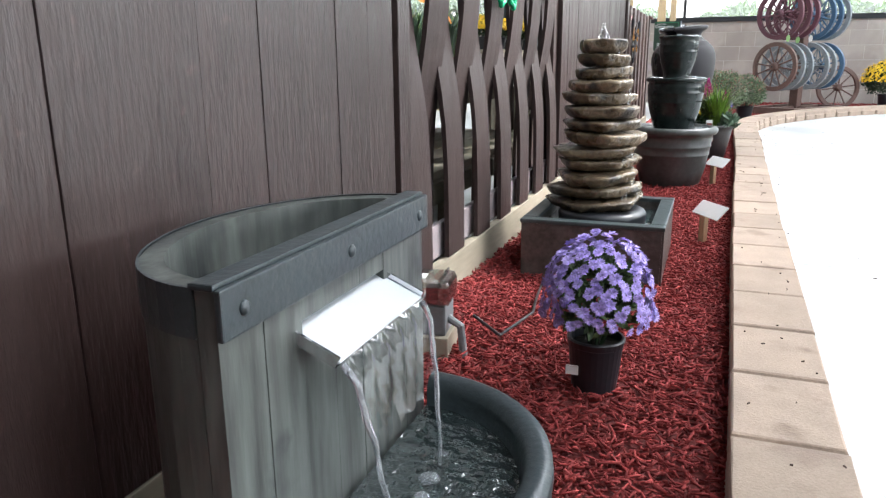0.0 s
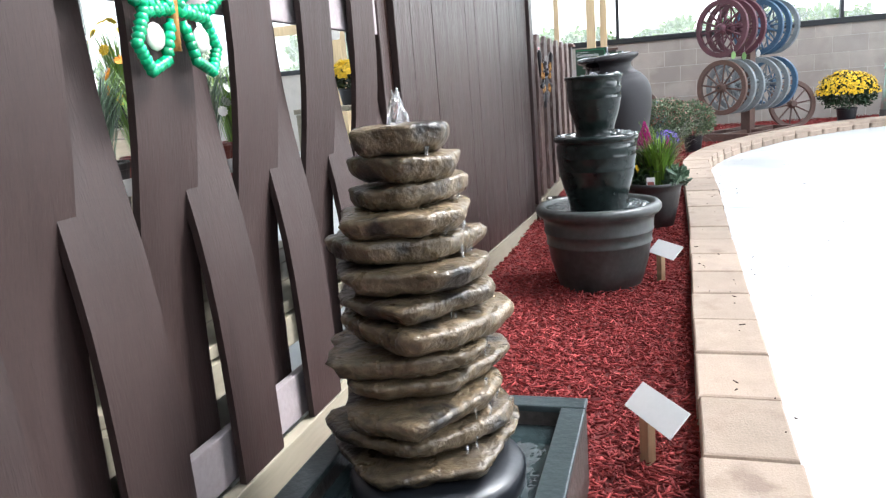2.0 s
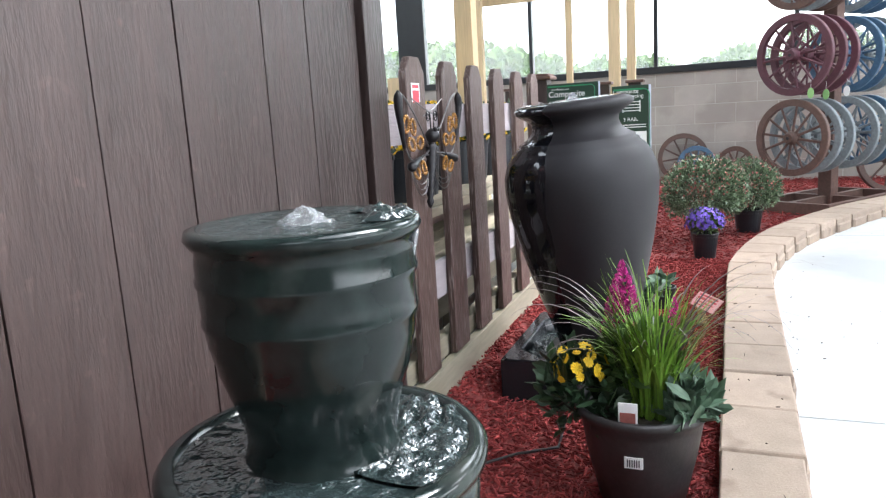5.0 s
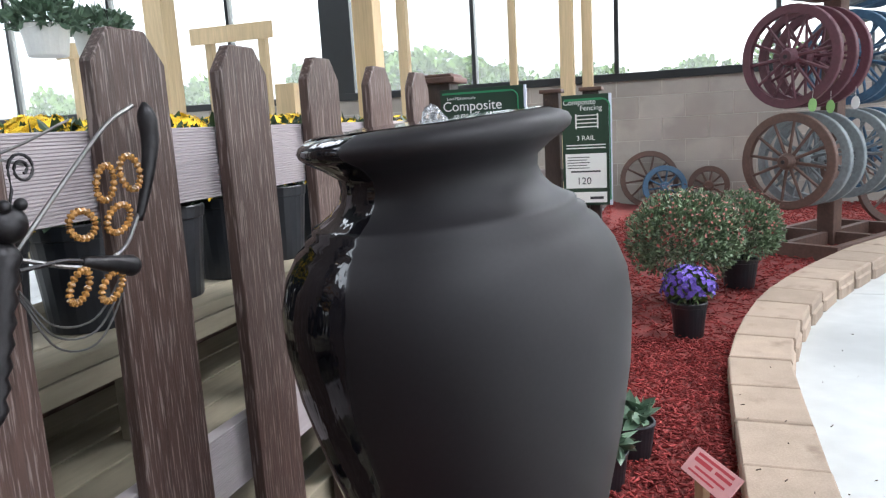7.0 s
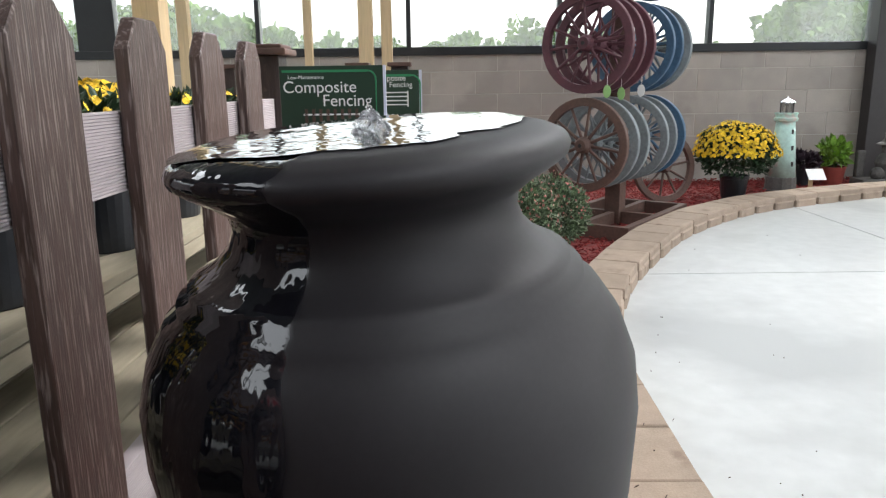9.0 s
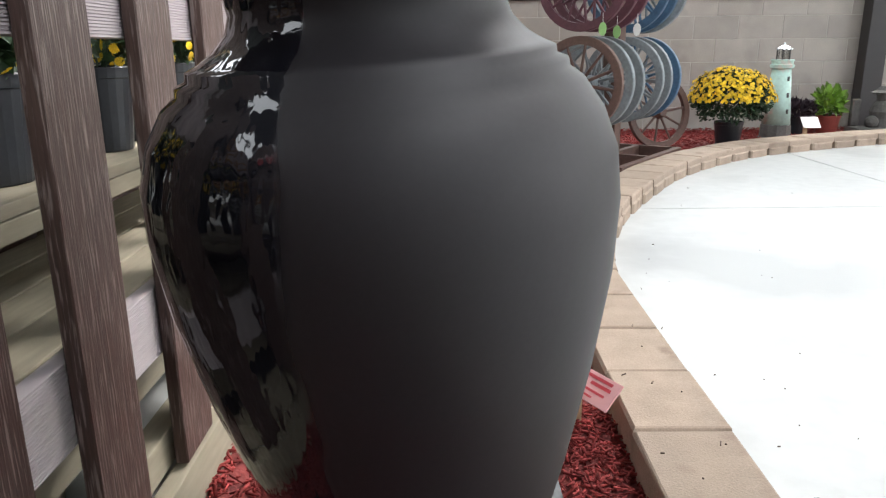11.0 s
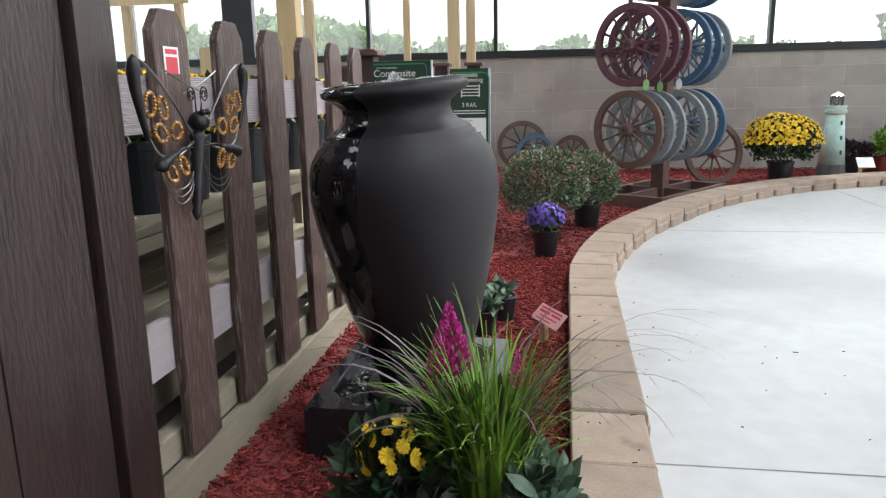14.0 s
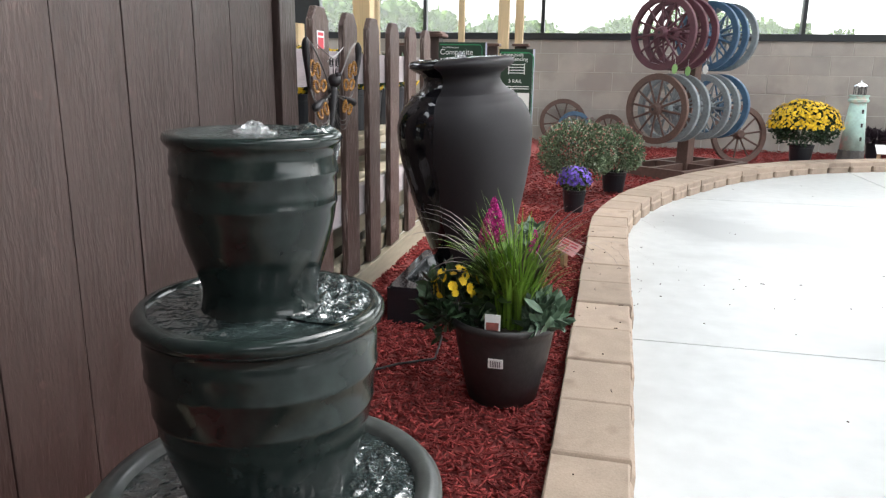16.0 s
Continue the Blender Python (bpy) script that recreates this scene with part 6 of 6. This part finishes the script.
H1 = 0.82
draw = [(0.17 + 0.052 * k, 0.335, 0.022, 0.19, M_WHEELBROWN) for k in range(8)]
draw += [(0.16, 0.37, 0.42, 0.012, M_CARD), (0.16, 0.48, 0.42, 0.012, M_CARD)] + [(0.1, 0.2 - 0.03 * k, 0.5, 0.012, M_CARD) for k in range(5)]
large = sign_board(-0.714, 0.026, 1.0, 1.825, [("Low-Maintenance", 0.036, 0.06, 0.735), ("Composite", 0.118, 0.02, 0.64), ("Fencing", 0.118, 0.30, 0.545)], draw, "dark green sign board reading Composite Fencing with a picket drawing", 9.05, 2.46)
large.scale = (0.389, 0.389, 0.392)
draw = [(0.10, 0.585 + 0.028 * k, 0.17, 0.008, M_CARD) for k in range(4)] + [(0.10, 0.575, 0.01, 0.11, M_CARD), (0.26, 0.575, 0.01, 0.11, M_CARD)]
draw += [(0.03, 0.45 - 0.022 * k, 0.29, 0.008, M_CARD) for k in range(2)] + [(0.02, 0.13, 0.305, 0.26, M_CARD), (0.02, 0.02, 0.305, 0.08, M_CARD)]
small = sign_board(-0.785, -0.44, 0.545, 1.372, [("Composite", 0.054, 0.01, 0.755), ("Fencing", 0.054, 0.135, 0.71), ("3 RAIL", 0.05, 0.105, 0.49)], draw, "green sign board reading Composite Fencing 3 Rail with a price panel")
words("price", "120", 0.075, pose(0.1, -0.0035, 0.16, 90), M_INK, small)
for k in range(5):
    part("print_bar", box(0.035, -0.0045, 0.36 - 0.02 * k, 0.2 - 0.02 * (k % 2), -0.003, 0.366 - 0.02 * k), M_INK, small)
part("print_bar", box(0.06, -0.0045, 0.25, 0.28, -0.003, 0.262), M_INK, small)
part("print_bar", box(0.2, -0.0045, 0.045, 0.3, -0.003, 0.065), M_INK, small)

# ---- metal dragonfly and butterfly on the fence ----
fly = thing("dragonfly_wall_art", -0.785, 7.35, 0.86, "dark metal dragonfly with amber beads hung on the pickets", "wall art")


def bead_ring(y, z, w, h, tw):
    """A ring of small glass beads on a wire."""
    ring = []
    for k in range(54):
        a = 2 * math.pi * k / 54
        u, v = w * math.cos(a), h * math.sin(a)
        ring.append((0.036, y + u * math.cos(tw) - v * math.sin(tw), z + u * math.sin(tw) + v * math.cos(tw)))
    bm = tube(ring, 0.0044, 6, closed=True)
    for i, v in enumerate(bm.verts):
        c0 = Vector(ring[i // 6])
        v.co = c0 + (v.co - c0) * (1.3 if (i // 6) % 3 else 0.55)
    return bm


def arc(points, n=6):
    """A smooth line through points."""
    p = [Vector(q) for q in points]
    p = [p[0] * 2 - p[1]] + p + [p[-1] * 2 - p[-2]]
    fine = []
    for a, b, c, d in zip(p, p[1:], p[2:], p[3:]):
        for i in range(n):
            t = i / n
            fine.append(0.5 * (2 * b + (c - a) * t + (2 * a - 5 * b + 4 * c - d) * t * t + (3 * b - a - 3 * c + d) * t ** 3))
    return fine + [p[-2]]


def club(points, r0, r1):
    """A solid bar along points that swells and ends rounded."""
    pts = arc(points, 6)
    n = len(pts)
    bm = bmesh.new()
    rings = []
    for i, p in enumerate(pts):
        f = i / (n - 1)
        d = (pts[min(i + 1, n - 1)] - pts[max(i - 1, 0)]).normalized()
        u = Vector((1, 0, 0))
        v = d.cross(u).normalized()
        r = (r0 + (r1 - r0) * f) * min(1.0, math.sqrt(max(0.03, (1 - f) * 7)))
        rings.append([bm.verts.new(p + (u * math.cos(k * math.pi / 5) + v * math.sin(k * math.pi / 5)) * r) for k in range(10)])
    for a, b in zip(rings, rings[1:]):
        for k in range(10):
            bm.faces.new((a[k], a[(k + 1) % 10], b[(k + 1) % 10], b[k]))
    bm.faces.new(rings[0][::-1])
    bm.faces.new(rings[-1])
    bmesh.ops.recalc_face_normals(bm, faces=bm.faces[:])
    return bm


tail = part("tail", lathe([(0.003, 0.0)] + [(0.010 + 0.0105 * (k / 15) + (0.003 if k % 2 else -0.002), 0.008 + 0.0138 * k) for k in range(16)] + [(0.018, 0.226), (0.01, 0.235)], 14, cap_top=True), M_IRON, fly, smooth=True)
tail.matrix_local = pose(0.028, -0.05, 0.002, -12.5)
part("head", ball(0.03, 0.006, 0.254, 0.027, sub=3), M_IRON, fly, smooth=True)
for s in (-1, 1):
    part("eye", ball(0.048, 0.006 + s * 0.012, 0.278, 0.0085, sub=2), M_IRON, fly, smooth=True)
    spiral = [(0.03, 0.006 + s * 0.01, 0.275), (0.032, 0.006 + s * 0.016, 0.295)]
    spiral += [(0.032, 0.006 + s * (0.036 + 0.022 * (1 - a / 15) * math.cos(3.4 - a)), 0.322 + 0.022 * (1 - a / 15) * math.sin(3.4 - a)) for a in np.linspace(0, 11, 26)]
    part("antenna", tube(spiral, 0.0022, 5), M_IRON, fly)
    upper = [(0.025, s * 0.02, 0.215), (0.03, s * 0.11, 0.30), (0.03, s * 0.20, 0.375), (0.03, s * 0.262, 0.405)]
    part("upper_wing", tube(arc(upper), 0.0035, 6), M_WIRE, fly)
    part("upper_wing", tube(arc([(0.025, s * 0.02, 0.205), (0.03, s * 0.12, 0.175), (0.03, s * 0.2, 0.185), (0.03, s * 0.245, 0.235)]), 0.0035, 6), M_WIRE, fly)
    part("wing_edge", club([(0.03, s * 0.245, 0.225), (0.034, s * 0.268, 0.285), (0.036, s * 0.285, 0.35), (0.036, s * 0.282, 0.41)], 0.006, 0.0175), M_IRON, fly, smooth=True)
    part("lower_wing", tube(arc([(0.025, s * 0.02, 0.19), (0.03, s * 0.09, 0.19), (0.03, s * 0.14, 0.178)]), 0.0035, 6), M_IRON, fly)
    part("wing_edge", club([(0.03, s * 0.12, 0.183), (0.034, s * 0.17, 0.17), (0.036, s * 0.225, 0.155)], 0.007, 0.02), M_IRON, fly, smooth=True)
    for k in range(3):
        low = [(0.024, s * 0.015, 0.165 - 0.006 * k), (0.026, s * 0.06, 0.105 - 0.016 * k), (0.028, s * 0.13, 0.095 - 0.018 * k), (0.03, s * 0.19, 0.145 - 0.012 * k), (0.03, s * 0.2, 0.165)]
        part("wire_scroll", tube(arc(low), 0.0017, 5), M_WIRE, fly)
    part("wire_scroll", tube(arc([(0.022, s * 0.14, 0.385), (0.026, s * 0.04, 0.35), (0.026, s * -0.06, 0.325)]), 0.0022, 5), M_WIRE, fly)
    for y, z, w, h, tw in ((0.232, 0.302, 0.024, 0.031, 0.3), (0.178, 0.291, 0.02, 0.031, -0.35), (0.196, 0.235, 0.031, 0.021, 0.5), (0.124, 0.236, 0.028, 0.023, -0.2), (0.165, 0.137, 0.018, 0.031, -0.9), (0.104, 0.15, 0.017, 0.03, -0.7)):
        part("bead_ring", bead_ring(s * y, z, 0.86 * w, 0.86 * h, s * tw), M_AMBER, fly, "amber glass bead ring")
part("hanger", tube([(-0.004, 0, 0.25), (0.03, 0, 0.25)], 0.006, 5), M_IRON, fly)

butter = thing("butterfly_wall_art", WOVEN + 0.02, 3.235, 1.21, "green beaded butterfly with pearly spots hung on the woven fence", "wall art")
part("body", tube([(0, 0, -0.04), (0.008, 0, 0.08), (0, 0, 0.18)], 0.011, 8, taper=0.8), M_AMBER, butter, smooth=True)
bead_mesh = None
sphere = ball(0, 0, 0, 0.0145, sub=1)
bead_v, bead_f = [tuple(v.co) for v in sphere.verts], [tuple(v.index for v in q.verts) for q in sphere.faces]
sphere.free()
for s in (-1, 1):
    for outline in ([(0, 0.02, 0.05), (0, 0.13, 0.17), (0, 0.19, 0.18), (0, 0.19, 0.1), (0, 0.12, 0.05), (0, 0.02, 0.04)], [(0, 0.02, 0.04), (0, 0.10, 0.03), (0, 0.13, -0.03), (0, 0.10, -0.08), (0, 0.05, -0.06), (0, 0.02, 0.02)]):
        pts = [(x + 0.01, s * y, z) for x, y, z in outline]
        wing = part("wing", tube(pts, 0.008, 6), M_EMERALD, butter, smooth=True)
        for a, b in zip(pts, pts[1:]):
            for k in range(5):
                bead = raw("bead", bead_v, bead_f, M_EMERALD, wing, smooth=True) if bead_mesh is None else new("bead", bead_mesh)
                bead_mesh = bead.data
                bead.parent = wing
                bead.matrix_local = Matrix.Translation(Vector(a).lerp(Vector(b), k / 5))
    for y, z, rr in ((0.11, 0.1, 0.03), (0.075, -0.015, 0.028)):
        part("spot", ball(0.01, s * y, z, rr, sub=2, squash=(0.35, 1, 1)), M_PEARL, butter, smooth=True)
part("hanger", tube([(-0.045, 0, 0.1), (0.0, 0, 0.1)], 0.005, 5), M_IRON, butter)

tag = thing("price_sticker", FENCE + 0.0015, 7.305, 1.23, "red and white price sticker on a picket", "sticker")
part("paper", box(0, -0.036, 0.005, 0.001, 0.036, 0.07), M_CARD, tag)
part("red_field", box(0.001, -0.028, 0.004, 0.0016, 0.028, 0.045), M_REDINK, tag)
part("red_bar", box(0.001, -0.028, 0.052, 0.0016, 0.028, 0.064), M_REDINK, tag)


# ---- outlets and cables ----
def outlet(x, y, turn):
    ob = thing("outlet_box", x, y, MULCH - 0.01, "grey outdoor outlet with a clear weather cover on a timber stub", "electrical outlet", "outlets", turn=turn)
    part("stub", box(-0.06, -0.08, 0, 0.06, 0.09, 0.075, 0.004), M_TIMBER, ob)
    part("box", box(-0.05, -0.065, 0.075, 0.05, 0.065, 0.17, 0.008), M_GREYBOX, ob)
    part("conduit", tube([(0.05, -0.02, 0.12), (0.09, -0.03, 0.1), (0.1, -0.03, 0.0)], 0.013, 8), M_GREYBOX, ob)
    bm = box(-0.055, -0.075, 0.172, 0.06, 0.075, 0.25, 0.02)
    part("cover", bm, M_CLEARCOVER, ob, "clear plastic cover")
    for k in range(3):
        part("cover_rib", box(0.03 + 0.012 * k, -0.07, 0.175, 0.036 + 0.012 * k, 0.07, 0.255 - 0.012 * k, 0.002), M_CLEARCOVER, ob)
    part("plug", box(-0.02, -0.02, 0.172, 0.02, 0.02, 0.215, 0.004), M_CABLE, ob)
    part("cover_label", box(-0.04, -0.05, 0.251, -0.015, 0.0, 0.252), M_CARD, ob)


outlet(-0.76, 1.97, 8)
outlet(-0.665, 6.86, 8)


def cable(pts, label):
    p = [Vector(q) for q in pts]
    fine = []
    for a, b in zip(p, p[1:]):
        for k in range(6):
            q = a.lerp(b, k / 6)
            fine.append((q.x + 0.006 * math.sin(7 * q.y), q.y, q.z))
    tagged(part("power_cable", tube(fine + [tuple(p[-1])], 0.005, 6), M_CABLE, smooth=True), label, "cable")


zc = MULCH + 0.016
cable([(-0.63, 1.95, 0.16), (-0.59, 2.1, zc), (-0.53, 2.35, zc), (-0.58, 2.7, zc), (-0.60, 3.02, zc)], "black power cable lying on the mulch by the stone fountain")
cable([(-0.61, 6.9, 0.16), (-0.53, 7.0, zc), (-0.42, 7.12, zc), (-0.3, 7.2, zc), (-0.33, 7.45, zc), (-0.45, 7.62, zc)], "black power cable running over the mulch to the urn")
cable([(-0.6, 7.75, zc), (-0.68, 7.85, zc + 0.03), (-0.66, 8.0, zc + 0.03), (-0.62, 8.1, zc)], "loop of black cable beside the urn tray")
cable([(-0.6, 6.75, 0.14), (-0.5, 6.6, zc), (-0.45, 6.3, zc), (-0.5, 6.1, zc)], "black power cable running over the mulch to the pot fountain")

# ---- loose bits of mulch on the kerb and floor ----
rd = random.Random(77)


def litter(name, spots, label):
    V, F = [], []
    for x, y, z in spots:
        a, l, w = rd.uniform(0, 6.28), 0.002 + 0.010 * rd.random() ** 2.5, rd.uniform(0.0008, 0.002)
        c, s = math.cos(a), math.sin(a)
        i = len(V)
        for dz in (0.0005, 0.004):
            for u, v in ((-l, -w), (l, -w * 0.4), (l, w * 0.5), (-l, w)):
                V.append((x + u * c - v * s, y + u * s + v * c, z + dz))
        F += [(i + 4, i + 5, i + 6, i + 7), (i, i + 1, i + 5, i + 4), (i + 1, i + 2, i + 6, i + 5), (i + 2, i + 3, i + 7, i + 6), (i + 3, i, i + 4, i + 7)]
    tagged(raw(name, V, F, M_LITTER), label, "debris", kind="stuff")


spots = []
for _ in range(70):
    y = rd.uniform(0.3, 10.0)
    spots.append((bed_edge(y) + rd.uniform(0.02, 0.21), y, KERB_TOP + 0.003))
litter("kerb_debris", spots, "dark flecks of mulch scattered on the kerb")
spots = []
for k in range(75):
    y = rd.gauss(8.5, 0.35) if k % 3 == 0 else rd.uniform(0.5, 13.0)
    spots.append((bed_edge(y) + 0.27 + rd.expovariate(1 / 0.45), y, 0.0))
litter("floor_debris", spots, "dark flecks of mulch scattered on the concrete")
